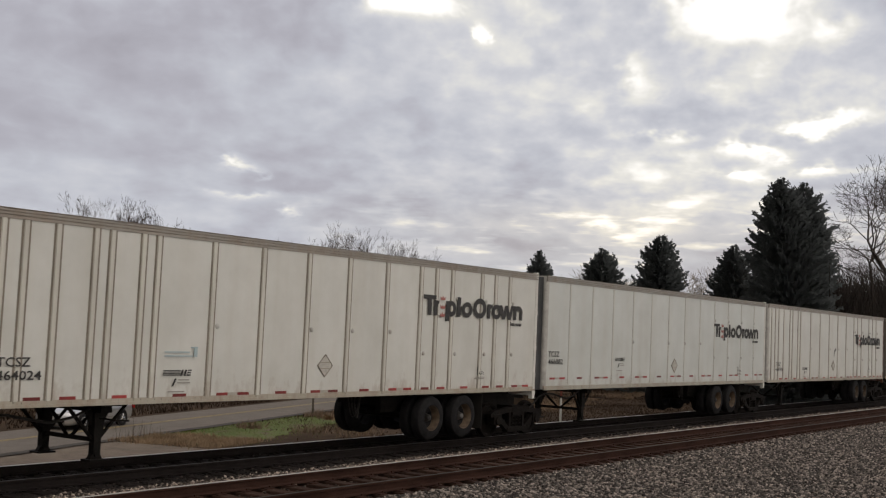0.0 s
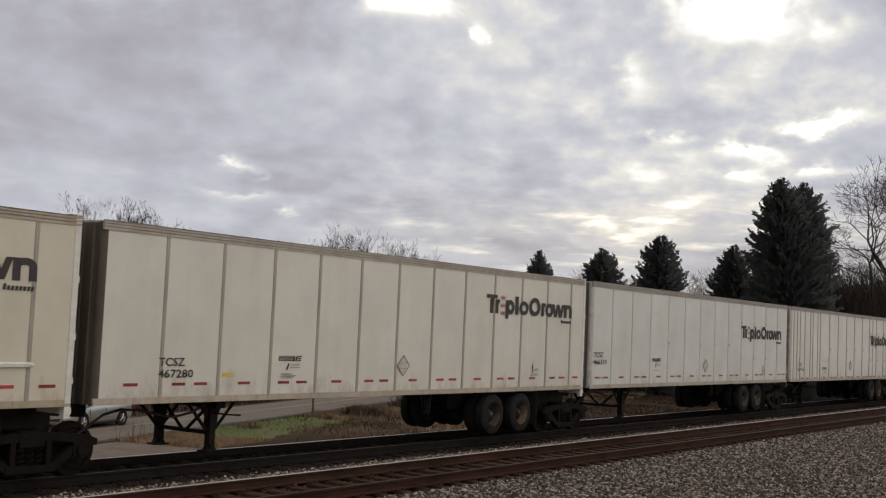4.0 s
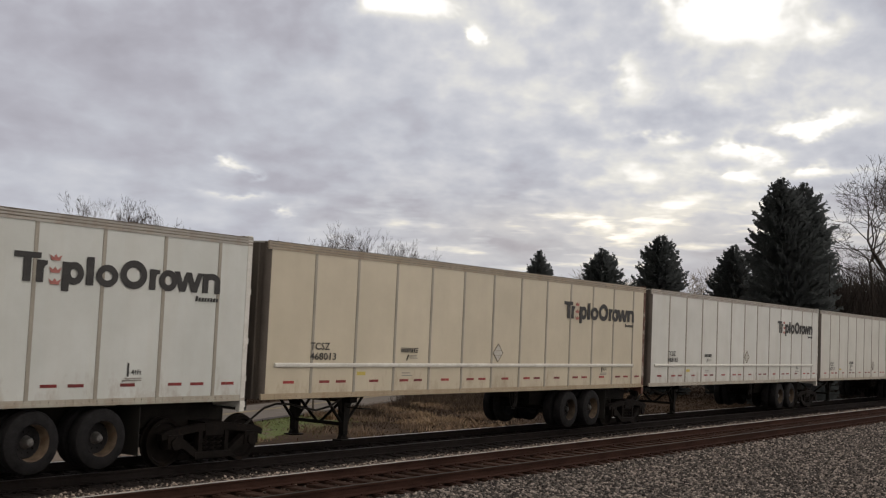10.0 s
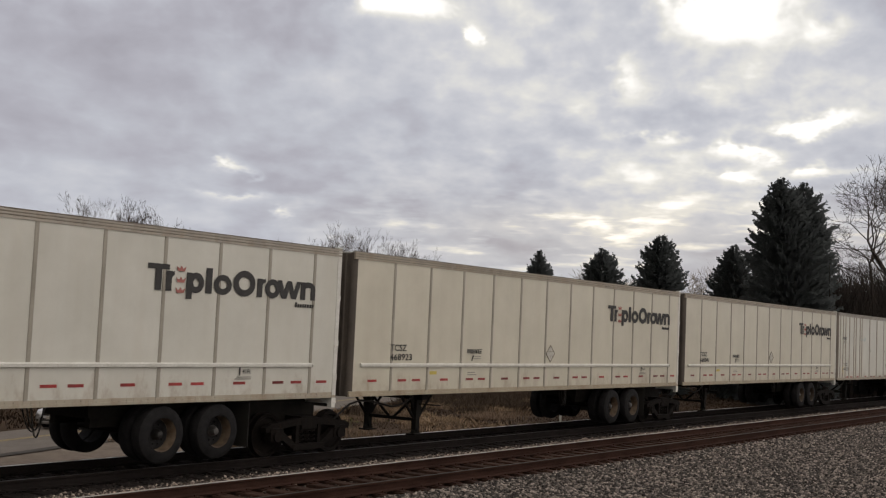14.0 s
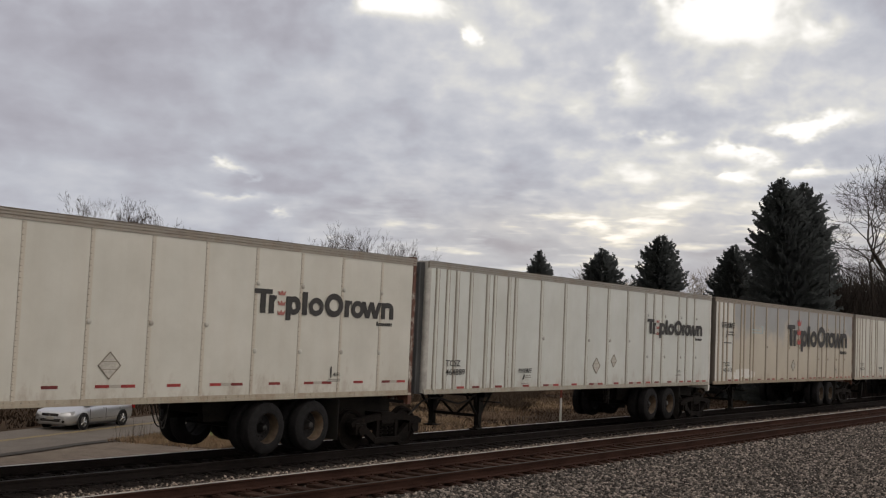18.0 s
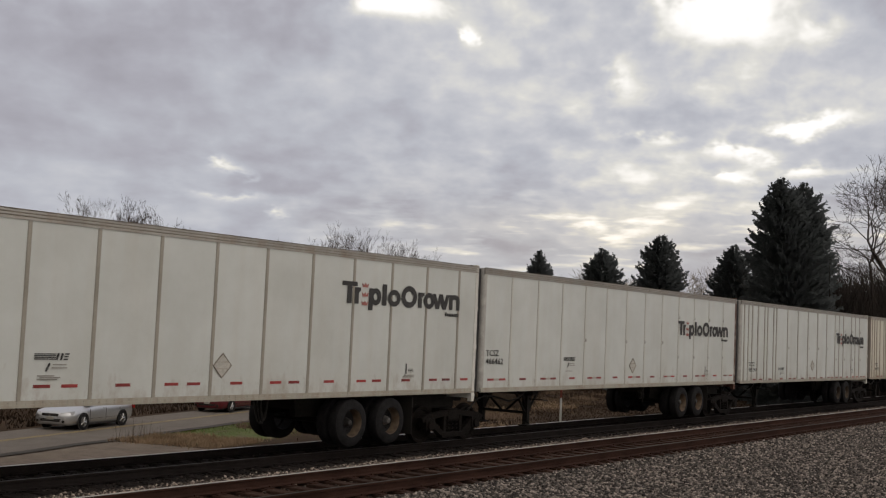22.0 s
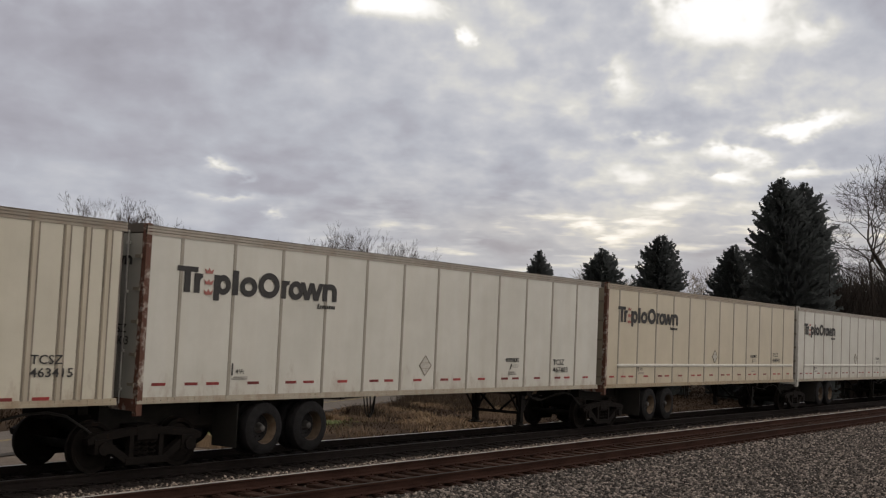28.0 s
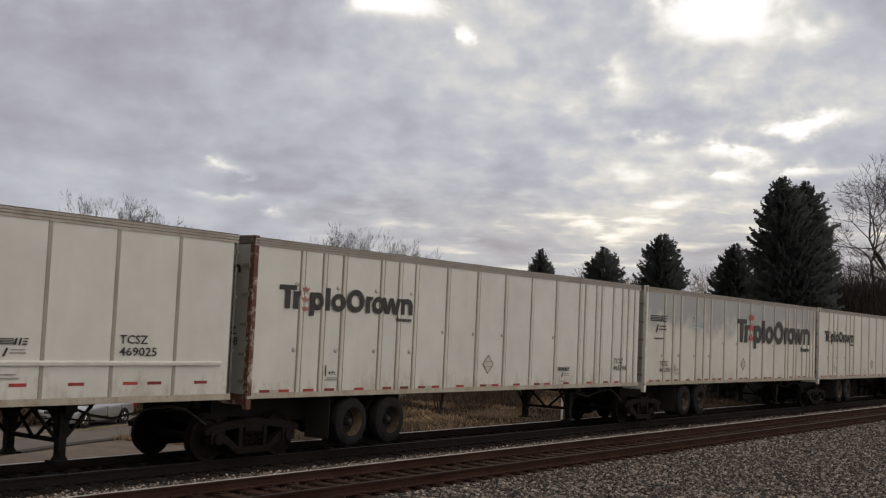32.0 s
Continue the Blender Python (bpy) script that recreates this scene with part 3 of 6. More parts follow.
def cloud_material():
    m = bpy.data.materials.new("drifting_cloud")
    m.use_nodes = True
    n, l = m.node_tree.nodes, m.node_tree.links
    n.remove(n["Principled BSDF"])
    tc = n.new("ShaderNodeTexCoord").outputs["Object"]
    nrm = n.new("ShaderNodeVectorMath")
    nrm.operation = "NORMALIZE"
    l.new(tc, nrm.inputs[0])
    sep = n.new("ShaderNodeSeparateXYZ")
    l.new(nrm.outputs[0], sep.inputs[0])
    def calc(op, a, b=None, c=None):
        m = n.new("ShaderNodeMath")
        m.operation = op
        for i, v in enumerate((a, b, c)):
            if v is None:
                continue
            if isinstance(v, (int, float)):
                m.inputs[i].default_value = v
            else:
                l.new(v, m.inputs[i])
        return m.outputs[0]

    # cloud cells flatten and crowd together towards the horizon
    turn = calc("ARCTAN2", sep.outputs[0], sep.outputs[1])
    join = n.new("ShaderNodeCombineXYZ")
    l.new(turn, join.inputs[0])
    l.new(calc("MULTIPLY", calc("LOGARITHM", calc("ADD", calc("MAXIMUM", sep.outputs[2], -0.05), 0.13), 2.718), 0.52), join.inputs[1])
    sheet = join.outputs[0]
    big = noise_of(n, l, sheet, 3.2, 2, 0.5)
    mid = noise_of(n, l, sheet, 7.0, 5, 0.48, (0.8, 1.25, 1))
    mid.inputs["Distortion"].default_value = 0.15
    tex = noise_of(n, l, sheet, 30.0, 3, 0.5)
    tex.inputs["Distortion"].default_value = 0.1
    warp = noise_of(n, l, sheet, 15.0, 4, 0.6)
    wob = calc("SUBTRACT", warp.outputs[0], 0.5)
    # light seams between the cells
    cell = noise_of(n, l, sheet, 11.0, 2, 0.45)
    cell.inputs["Distortion"].default_value = 0.3
    ridge = calc("SUBTRACT", 1.0, calc("MULTIPLY", calc("ABSOLUTE", calc("SUBTRACT", cell.outputs[0], 0.5)), 5.0))
    seam = calc("POWER", calc("MAXIMUM", ridge, 0.0), 2.5)
    az = calc("MULTIPLY", turn, 57.2958)
    el = calc("MULTIPLY", calc("ARCSINE", sep.outputs[2]), 57.2958)
    az = calc("MULTIPLY_ADD", wob, 6.0, az)
    el = calc("MULTIPLY_ADD", wob, -2.4, el)
    total = calc("ADD", calc("MULTIPLY_ADD", big.outputs[0], 0.26, 0.050), calc("MULTIPLY_ADD", mid.outputs[0], 0.40, calc("MULTIPLY", tex.outputs[0], 0.17)))
    total = calc("MULTIPLY_ADD", seam, 0.024, total)
    # thin places in the cloud round the hidden sun, in degrees: azimuth, height, half widths, brightening
    for ga, ge, wa, we, amp in GAPS:
        da = calc("POWER", calc("ABSOLUTE", calc("MULTIPLY", calc("SUBTRACT", az, ga), 1 / wa)), 2.0)
        de = calc("POWER", calc("ABSOLUTE", calc("MULTIPLY", calc("SUBTRACT", el, ge), 1 / we)), 2.0)
        bell = calc("POWER", 2.718, calc("MULTIPLY", calc("ADD", da, de), -0.7))
        rag = calc("MULTIPLY", bell, calc("MULTIPLY_ADD", tex.outputs[0], 1.4, 0.3))
        total = calc("MULTIPLY_ADD", rag, amp * (1.2 if wa > 5 else 1.5), total)
    # thin level streaks of light low over the horizon
    low = noise_of(n, l, sheet, 16.0, 3, 0.5, (1.0, 2.6, 1))
    thin = calc("MAXIMUM", calc("SUBTRACT", low.outputs[0], 0.52), 0.0)
    near = calc("POWER", 2.718, calc("MULTIPLY", calc("POWER", calc("MULTIPLY", calc("SUBTRACT", el, 4.6), 0.42), 2.0), -1.0))
    east = n.new("ShaderNodeMapRange")
    east.inputs["From Min"].default_value, east.inputs["From Max"].default_value = 45.0, 58.0
    l.new(az, east.inputs["Value"])
    total = calc("MULTIPLY_ADD", calc("MULTIPLY", calc("MULTIPLY", thin, near), east.outputs[0]), 1.0, total)
    ramp = ramp_of(n, [(0.33, (0.358, 0.346, 0.39)), (0.43, (0.450, 0.446, 0.50)), (0.50, (0.533, 0.545, 0.60)), (0.565, (0.632, 0.637, 0.675)), (0.635, (0.80, 0.785, 0.745)), (0.70, (1.05, 1.02, 0.97)), (0.76, (1.16, 1.15, 1.13))])
    l.new(total, ramp.inputs[0])
    # the low cloud on the sun's side is creamier
    glow = calc("MULTIPLY", calc("MULTIPLY", near, east.outputs[0]), 0.9)
    warm = mixed(n, l, ramp.outputs[0], (1.05, 1.0, 0.92), glow, "MULTIPLY")
    em = n.new("ShaderNodeEmission")
    l.new(warm, em.inputs["Color"])
    l.new(em.outputs[0], n["Material Output"].inputs["Surface"])
    return m


def cloud_backdrop():
    az = np.radians(np.linspace(-12, 122, 60))
    el = np.radians(np.linspace(-4, 62, 34))
    A, B = np.meshgrid(az, el, indexing="ij")
    v = 2300 * np.stack([np.sin(A) * np.cos(B), np.cos(A) * np.cos(B), np.sin(B)], -1).reshape(-1, 3)
    i, j = np.meshgrid(np.arange(59), np.arange(33), indexing="ij")
    f = np.stack([i * 34 + j, i * 34 + j + 1, (i + 1) * 34 + j + 1, (i + 1) * 34 + j], -1).reshape(-1, 4)
    ob = new("backdrop", array_mesh("backdrop", v, f, [cloud_material()]))
    ob.matrix_basis = pose(*EYE)
    return tagged(ob, "broken grey clouds with bright gaps, drifting", "sky", kind="structure")


BACKDROP = cloud_backdrop()


# ---- trees ----
def turned(m, deg):
    return m @ pose(0, 0, 0, 0, 0, deg)


def planted(ax, ay, rise, dist):
    """A place on the ground in a level direction from the camera, and the height of what reaches up to that slope there."""
    x, y = ax * dist, EYE.y + ay * dist
    z = float(ground_z(x, y)) - 0.1
    return pose(x, y, z), EYE.z + rise * dist - z


def spruce(name, place, spread_r, seed, label, bare=0.06, top2=False, flare=0.22):
    """A conifer: tapered trunk, whorls of drooping boughs, each with many small needle sprays."""
    g = np.random.default_rng(seed)
    at, height = place
    tree = thing(name, label, "tree", at=at)
    tr = Shape().tube((0, 0, -0.5), (0, 0, height * 0.96), spread_r * 0.075, 0.03, 9)
    part("trunk", tr.mesh("trunk", M_BARK, smooth=True), tree)
    tops = [(0.0, 0.0, height)] if not top2 else [(-0.75, 0.65, height), (0.7, -0.65, height * 0.985)]
    C, D = [], []
    for ox, oy, hh in tops:
        z = bare * hh
        while z < hh * 0.995:
            k = z / hh
            reach = spread_r * (1 - math.exp((k - 1) / flare)) * (0.84 if top2 else 1) + 0.06
            for b in range(int(4 + 17 * min(1, (1 - k) * 2.2))):
                a = g.uniform(0, 2 * math.pi)
                L = reach * g.choice([g.uniform(0.45, 0.85), g.uniform(0.8, 1.0), g.uniform(0.95, 1.3)])
                rise = 0.75 * (k - 0.30) + g.uniform(-0.08, 0.08)
                t = np.repeat(np.linspace(0.12, 1, max(3, int(L / 0.11))), 4)
                pz = z + L * (rise * t - 0.34 * t * t + 0.34 * t ** 4) + g.normal(0, 0.05, len(t))
                wa = a + g.uniform(-1.1, 1.1, len(t)) * (1.05 - 0.65 * t)
                ln = g.uniform(0.24, 0.46, len(t)) * (1.2 - 0.65 * t) * (0.45 + 0.55 * min(1, reach))
                C.append(np.stack([ox * k + L * t * math.cos(a), oy * k + L * t * math.sin(a), pz], -1))
                D.append(np.stack([ln * np.cos(wa), ln * np.sin(wa), g.uniform(-0.30, 0.10, len(t)) * ln / 0.45, ln], -1))
            z += 0.12 + 0.13 * (1 - k)
    C, D = np.concatenate(C), np.concatenate(D)
    wd = 0.13
    side = np.stack([-D[:, 1] * wd, D[:, 0] * wd, 0.14 * D[:, 3]], -1)
    mid = C + D[:, :3] * 0.5
    V = np.stack([C, mid + side, C + D[:, :3], mid - side - np.array([0, 0, 0.05])], 1).reshape(-1, 3)
    Fc = np.arange(len(V)).reshape(-1, 4)
    part("crown", array_mesh("crown", np.array(V), np.array(Fc), [M_NEEDLE]), tree)
    return tree


def bare_tree(name, place, seed, label, turn=0, mat=None, levels=6, lean=0.0, spread_a=0.55, thick=1.0, forks=(2, 4), twig=0.012, gnarl=0.10, shrink=(0.62, 0.86), bole=0.26, narrow=1.0):
    """A leafless tree grown by forking, in tapered pieces."""
    g = random.Random(seed)
    at, height = place
    at = turned(at, turn)
    mat = mat or M_BARK
    trunk, limbs = Shape(), Shape()

    def grow(p, d, length, r, lev):
        steps = 3 if lev < 3 else 2
        for _ in range(steps):
            d2 = (d + Vector((g.gauss(0, gnarl), g.gauss(0, gnarl), g.gauss(0.03, 0.6 * gnarl)))).normalized()
            q = p + d2 * (length / steps)
            r2 = max(twig * 0.6, r * 0.86)
            (trunk if lev == 0 else limbs).tube(p, q, r, r2, 7 if lev < 2 else (4 if lev < 4 else 3))
            p, d, r = q, d2, r2
        if lev >= levels:
            return
        for _ in range(g.randint(*forks)):
            away = Vector((g.gauss(0, 1), g.gauss(0, 1), g.gauss(0.15, 0.5))).normalized()
            nd = (d * (1 - spread_a) + away * spread_a * 1.15).normalized()
            nd.z = max(nd.z, -0.15)
            grow(p, nd.normalized(), length * g.uniform(*shrink), max(twig, r * g.uniform(0.55, 0.75)), lev + 1)
        if lev > 0 and g.random() < 0.8:
            grow(p, (d + Vector((g.gauss(0, 0.2), g.gauss(0, 0.2), 0.15))).normalized(), length * 0.75, max(twig, r * 0.8), lev + 1)

    grow(Vector((0, 0, -0.4)), Vector((lean, 0, 1)).normalized(), height * bole, height * 0.017 * thick, 0)
    grown = height / max(v[2] for v in limbs.v)
    high = [v for v in limbs.v if v[2] * grown > height * 0.5]
    mx, my, mz = (sum(v[i] for v in high) / len(high) for i in range(3))
    for s in (trunk, limbs):
        s.v = [((x - mx * z / mz) * grown * narrow, (y - my * z / mz) * grown * narrow, z * grown) for x, y, z in s.v]
    tree = thing(name, label, "tree", at=at)
    part("trunk", trunk.mesh("trunk", mat, smooth=True), tree)
    part("crown", limbs.mesh("crown", mat), tree)
    return tree


spruce("spruce", planted(0.9471, 0.3209, 0.1410, 90), 3.45, 1, "tall dark green double-topped spruce", top2=True, flare=0.22)
spruce("spruce", planted(0.9065, 0.4223, 0.0905, 100), 2.45, 2, "dark green broad spruce")
spruce("spruce", planted(0.8844, 0.4667, 0.0770, 104), 2.35, 3, "dark green blunt-topped spruce")
spruce("spruce", planted(0.8576, 0.5143, 0.0735, 106), 1.6, 4, "small dark green pointed spruce")
spruce("spruce", planted(0.9309, 0.3653, 0.0830, 98), 2.25, 5, "dark green spruce beside a taller one")
# rows of slim leafless trees behind the train: level direction, slope to the top, distance
SLIM = [(0.6005, 0.7996, 0.1035, 93), (0.6113, 0.7914, 0.1000, 96), (0.6224, 0.7827, 0.1045, 94), (0.6291, 0.7773, 0.0985, 97), (0.6431, 0.7658, 0.0945, 95), (0.6512, 0.7589, 0.0920, 97),
        (0.7540, 0.6569, 0.0905, 96), (0.7618, 0.6479, 0.0890, 98), (0.7666, 0.6421, 0.0880, 97), (0.7739, 0.6333, 0.0872, 99), (0.7817, 0.6237, 0.0800, 97), (0.7889, 0.6146, 0.0765, 99), (0.7950, 0.6066, 0.0735, 98),
        (0.7283, 0.6852, 0.0740, 104), (0.7373, 0.6755, 0.0748, 104), (0.7461, 0.6659, 0.0785, 103)]
for k, (ax, ay, rise, dist) in enumerate(SLIM):
    bare_tree("bare_tree", planted(ax, ay, rise, dist), 50 + k, "slim leafless grey-brown tree above the train", 47 * k, mat=M_TWIG, levels=6, thick=1.15, spread_a=0.40, twig=0.0095, forks=(2, 3), gnarl=0.20, shrink=(0.54, 0.70), bole=0.42, narrow=0.58)
bare_tree("bare_tree", planted(0.9700, 0.2431, 0.1640, 103), 74, "large leafless tree with crooked limbs beside the spruces", 60, M_BARK, levels=7, thick=1.4, spread_a=0.50, twig=0.0085, forks=(2, 3), gnarl=0.18, shrink=(0.60, 0.73), bole=0.26)
bare_tree("bare_tree", planted(0.9760, 0.2178, 0.1350, 104), 72, "leafless tree with crooked limbs beside the spruces", 10, M_BARK, levels=5, thick=1.2, spread_a=0.48, twig=0.010, forks=(2, 3), gnarl=0.17, shrink=(0.62, 0.80), bole=0.24)
bare_tree("bare_tree", planted(0.9630, 0.2695, 0.0800, 116), 22, "leafless tree in the thicket", 70)
bare_tree("bare_tree", planted(0.9192, 0.3938, 0.0650, 118), 19, "pale leafless tree between the spruces", 0, M_PALEBARK)
bare_tree("bare_tree", planted(0.8925, 0.4511, 0.0640, 122), 20, "pale leafless tree between the spruces", 90, M_PALEBARK)
bare_tree("bare_tree", planted(0.8670, 0.4983, 0.0530, 126), 21, "pale leafless tree between the spruces", 40, M_PALEBARK)


def scrub(name, count, area, height, width, mat, label, category, seed, droop=0.5):
    """Upright blades or twigs scattered over the ground, each a bent three-cornered sliver."""
    g = np.random.default_rng(seed)
    x, y = area(g, count)
    z = ground_z(x, y)
    a = g.uniform(0, 2 * np.pi, count)
    h = height * g.uniform(0.45, 1.25, count)
    w = width * g.uniform(0.6, 1.4, count)
    lx, ly = g.normal(0, droop, count) * h, g.normal(0, droop, count) * h
    base = np.stack([x, y, z - 0.03], -1)
    off = np.stack([np.cos(a) * w, np.sin(a) * w, 0 * w], -1)
    mid = base + np.stack([lx * 0.35, ly * 0.35, h * 0.6], -1)
    tip = base + np.stack([lx, ly, h], -1)
    v = np.stack([base - off, base + off, mid + off * 0.7, mid - off * 0.7, tip], 1)
    quad = np.array([(0, 1, 2), (0, 2, 3), (3, 2, 4)])
    f = (quad[None] + 5 * np.arange(count)[:, None, None]).reshape(-1, 3)
    return tagged(new(name, array_mesh(name, v.reshape(-1, 3), f, [mat])), label, category, kind="stuff")


def on_road(s, q):
    return RC * s - RS * q, RS * s + RC * q


def clumps(s0, s1, q0, q1, centres, size):
    """An area along the road filled in loose clumps."""
    def area(g, n):
        cs, cq = g.uniform(s0, s1, centres), g.uniform(q0, q1, centres)
        k = g.integers(0, centres, n)
        w = size * g.uniform(0.4, 1.6, centres)
        return on_road(cs[k] + g.normal(0, 1, n) * w[k], np.clip(cq[k] + g.normal(0, 1, n) * w[k], q0, q1))
    return area


scrub("dry_grass", 60000, clumps(18, 150, 14.6, 32, 300, 1.6), 0.26, 0.034, M_WEED, "dry straw-coloured grass on the bank", "grass", 31)
scrub("verge_grass", 60000, lambda g, n: on_road(33.6 + 16 * g.uniform(0, 1, n) ** 1.2, 9.05 - np.abs(g.normal(0, 1.6, n))), 0.070, 0.010, M_GRASS, "short green grass on the verge", "grass", 32)
scrub("verge_weeds", 9000, clumps(32.4, 35.6, 4.6, 8.9, 46, 0.40), 0.20, 0.013, M_TAN, "dry weeds at the edge of the verge", "weeds", 33, 0.35)
scrub("tall_weeds", 55, lambda g, n: on_road(g.normal(33.0, 0.7, n), g.normal(8.5, 0.4, n)), 0.8, 0.006, M_BRUSH, "tall bare weed stalks at the road edge", "weeds", 37, 0.12)
scrub("bank_straw", 11000, clumps(40, 90, -3, 8.4, 60, 0.50), 0.36, 0.014, M_STRAW, "patchy dry grass and weeds beside the railway", "grass", 34)
scrub("far_straw", 7000, clumps(44, 72, -1.5, 8.6, 30, 0.55), 0.28, 0.026, M_TAN, "tufts of tan dry grass between the railway and the road", "grass", 41, 0.8)
scrub("slope_weeds", 42000, lambda g, n: (g.uniform(27, 56, n), g.uniform(2.5, 9.0, n)), 0.11, 0.026, M_BRUSH, "low brown weeds on the slope below the track", "weeds", 43, 0.8)
scrub("bank_bushes", 6000, clumps(50, 68, 1.0, 7.6, 14, 0.6), 0.5, 0.018, M_BRUSH, "low brown bushes on the bank beside the road", "bush", 42, 0.55)
scrub("bank_weeds", 60000, clumps(40, 125, -14, 8.6, 420, 1.7), 0.15, 0.022, M_WEED, "dull brown weeds on the railway bank", "weeds", 38)
scrub("bushes", 16000, clumps(58, 110, 2, 8.6, 26, 0.8), 1.0, 0.014, M_BRUSH, "low bare bushes beside the railway", "bush", 39, 0.4)
scrub("brush", 26000, lambda g, n: on_road(g.uniform(10, 190, n), 22 + 16 * g.uniform(0, 1, n)), 2.4, 0.022, M_BRUSH, "leafless brown brush on the bank", "brush", 35, 0.28)
scrub("far_brush", 30000, lambda g, n: on_road(g.uniform(40, 260, n), g.uniform(26, 75, n)), 4.2, 0.05, M_BRUSH, "leafless thicket under the trees", "brush", 36, 0.22)


def right_thicket(g, n):
    a, d = np.radians(g.uniform(70.5, 84, n)), g.uniform(92, 135, n)
    return d * np.sin(a), EYE.y + d * np.cos(a)


scrub("dark_thicket", 60000, right_thicket, 9.6, 0.05, M_THICKET, "dark leafless thicket beside the spruces", "thicket", 40, 0.2)

# ---- roadside posts ----
wx, wy = 37.3, 4.79
marker = thing("marker_post", "white marker post with a red top beside the railway", "post", at=pose(wx, wy, float(ground_z(wx, wy))))
part("shaft", Shape().cbox(-0.055, 0.055, -0.055, 0.055, 0, 0.01, 0.004).tube((0, 0, -0.2), (0, 0, 1.58), 0.04, 0.038, 10).mesh("shaft", M_WHITEPOST), marker)
part("top", Shape().tube((0, 0, 1.581), (0, 0, 2.0), 0.040, 0.040, 10).mesh("top", M_ORANGE), marker, label="red painted top")
sx, sy = on_road(48.46, 8.19)
signpost = thing("wooden_post", "thin dark wooden post on the verge", "post", at=pose(sx, sy, float(ground_z(sx, sy))))
part("shaft", Shape().tube((0, 0, -0.2), (0, 0, 1.75), 0.055, 0.05, 8).box(-0.12, 0.12, -0.09, 0.09, 1.75, 1.95).mesh("shaft", M_WOODPOST), signpost)


# ---- the train ----
LEN, SPAN = 16.15, 1.295
BOT, TOP = 1.16, 4.13
SPEED = 15.949
MESHES = {}


def once(key, make):
    """One mesh for all alike parts."""
    if key not in MESHES:
        MESHES[key] = make()
    return MESHES[key]


def lettering(words, height, width, mat):
    """Flat lettering in the trailer's side plane, facing -y, its lower left at the origin."""
    def make():
        cu = bpy.data.curves.new("lettering", "FONT")
        cu.body = words
        cu.size = 1.0
        cu.extrude = 0.0
        cu.resolution_u = 2
        cu.offset = 0.014
        ob = bpy.data.objects.new("lettering", cu)
        scene.collection.objects.link(ob)
        me = bpy.data.meshes.new_from_object(ob.evaluated_get(bpy.context.evaluated_depsgraph_get()))
        bpy.data.objects.remove(ob)
        co = np.array([v.co for v in me.vertices])
        lo, hi = co.min(0), co.max(0)
        k = np.array([width / (hi[0] - lo[0]), height / (hi[1] - lo[1])])
        flat = (co[:, :2] - lo[:2]) * k
        for v, (a, b) in zip(me.vertices, flat):
            v.co = (a, 0, b)
        me.materials.clear()
        me.materials.append(mat)
        me.update()
        return me
    return once(("letters", words, height, width, mat.name), make)


def slab(s, x0, x1, z0, z1, slant=0.0):
    s.plate([(x0, z0), (x1, z0), (x1 + slant, z1), (x0 + slant, z1)], -0.003, 0.003)


def arc_band(s, cx, cz, rx, rz, st, a0=0.0, a1=360.0, n=20):
    """A flat band along an ellipse from angle a0 to a1, in degrees."""
    closed = a1 - a0 >= 360
    ang = [radians(a0 + (a1 - a0) * i / n) for i in range(n if closed else n + 1)]
    m = len(ang)
    out = [(cx + rx * math.cos(t), cz + rz * math.sin(t)) for t in ang]
    inn = [(cx + (rx - st) * math.cos(t), cz + (rz - st * 0.9) * math.sin(t)) for t in ang]
    s.add([(x, -0.003, z) for x, z in out + inn], [(i, (i + 1) % m, m + (i + 1) % m, m + i) for i in range(m if closed else m - 1)])


# blocks of the emblem: kind, start and end in parts of its width
BLOCKS = [("cap", 0.0, 0.112), ("hook", 0.094, 0.140), ("ringbar", 0.205, 0.302), ("bar", 0.312, 0.347), ("ring", 0.357, 0.462), ("bigring", 0.470, 0.604), ("hook", 0.617, 0.668), ("ring", 0.665, 0.762), ("zigzag", 0.758, 0.886), ("arch", 0.900, 1.0)]


def emblem_block(index, width, height):
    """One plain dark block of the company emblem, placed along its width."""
    def make():
        s = Shape()
        kind, f0, f1 = BLOCKS[index]
        a, b, st, low = f0 * width, f1 * width, 0.0315 * width, 0.76 * height
        m = (a + b) / 2
        if kind == "cap":
            slab(s, a, b, height * 0.80, height)
            slab(s, m - st * 0.52, m + st * 0.52, 0, height * 0.80)
        elif kind == "hook":
            s.plate([(a, 0), (a + st, 0), (a + st, low * 0.62), (a + st * 1.2, low * 0.76), (b, low * 0.80), (b, low * 1.02), (a + st * 1.25, low * 0.97), (a + st, low), (a, low)], -0.003, 0.003)
        elif kind == "bar":
            slab(s, a, b, 0, height)
        elif kind == "ringbar":
            arc_band(s, m + st * 0.12, low / 2, (b - a) / 2 - st * 0.12, low * 0.53, st * 0.92)
            slab(s, a, a + st, -0.26 * height, low)
        elif kind == "ring":
            arc_band(s, m, low / 2, (b - a) / 2, low * 0.53, st * 0.90)
        elif kind == "bigring":
            arc_band(s, m, height / 2, (b - a) / 2, height * 0.53, st * 1.02)
        elif kind == "zigzag":
            q = (b - a) / 4
            for x0, x1 in ((a, a + q), (a + 2 * q, a + q), (a + 2 * q, a + 3 * q), (b, a + 3 * q)):
                s.plate([(x1 - st * 0.48, 0), (x1 + st * 0.48, 0), (x0 + st * 0.45, low), (x0 - st * 0.45, low)], -0.003, 0.003)
        else:
            slab(s, a, a + st, 0, low)
            slab(s, b - st, b, 0, low * 0.66)
            arc_band(s, m, low * 0.60, (b - a) / 2, low * 0.43, st * 0.95, 0, 180, 12)
        return s.mesh("emblem_block", M_BLACK)
    return once(("emblem", index, width, height), make)


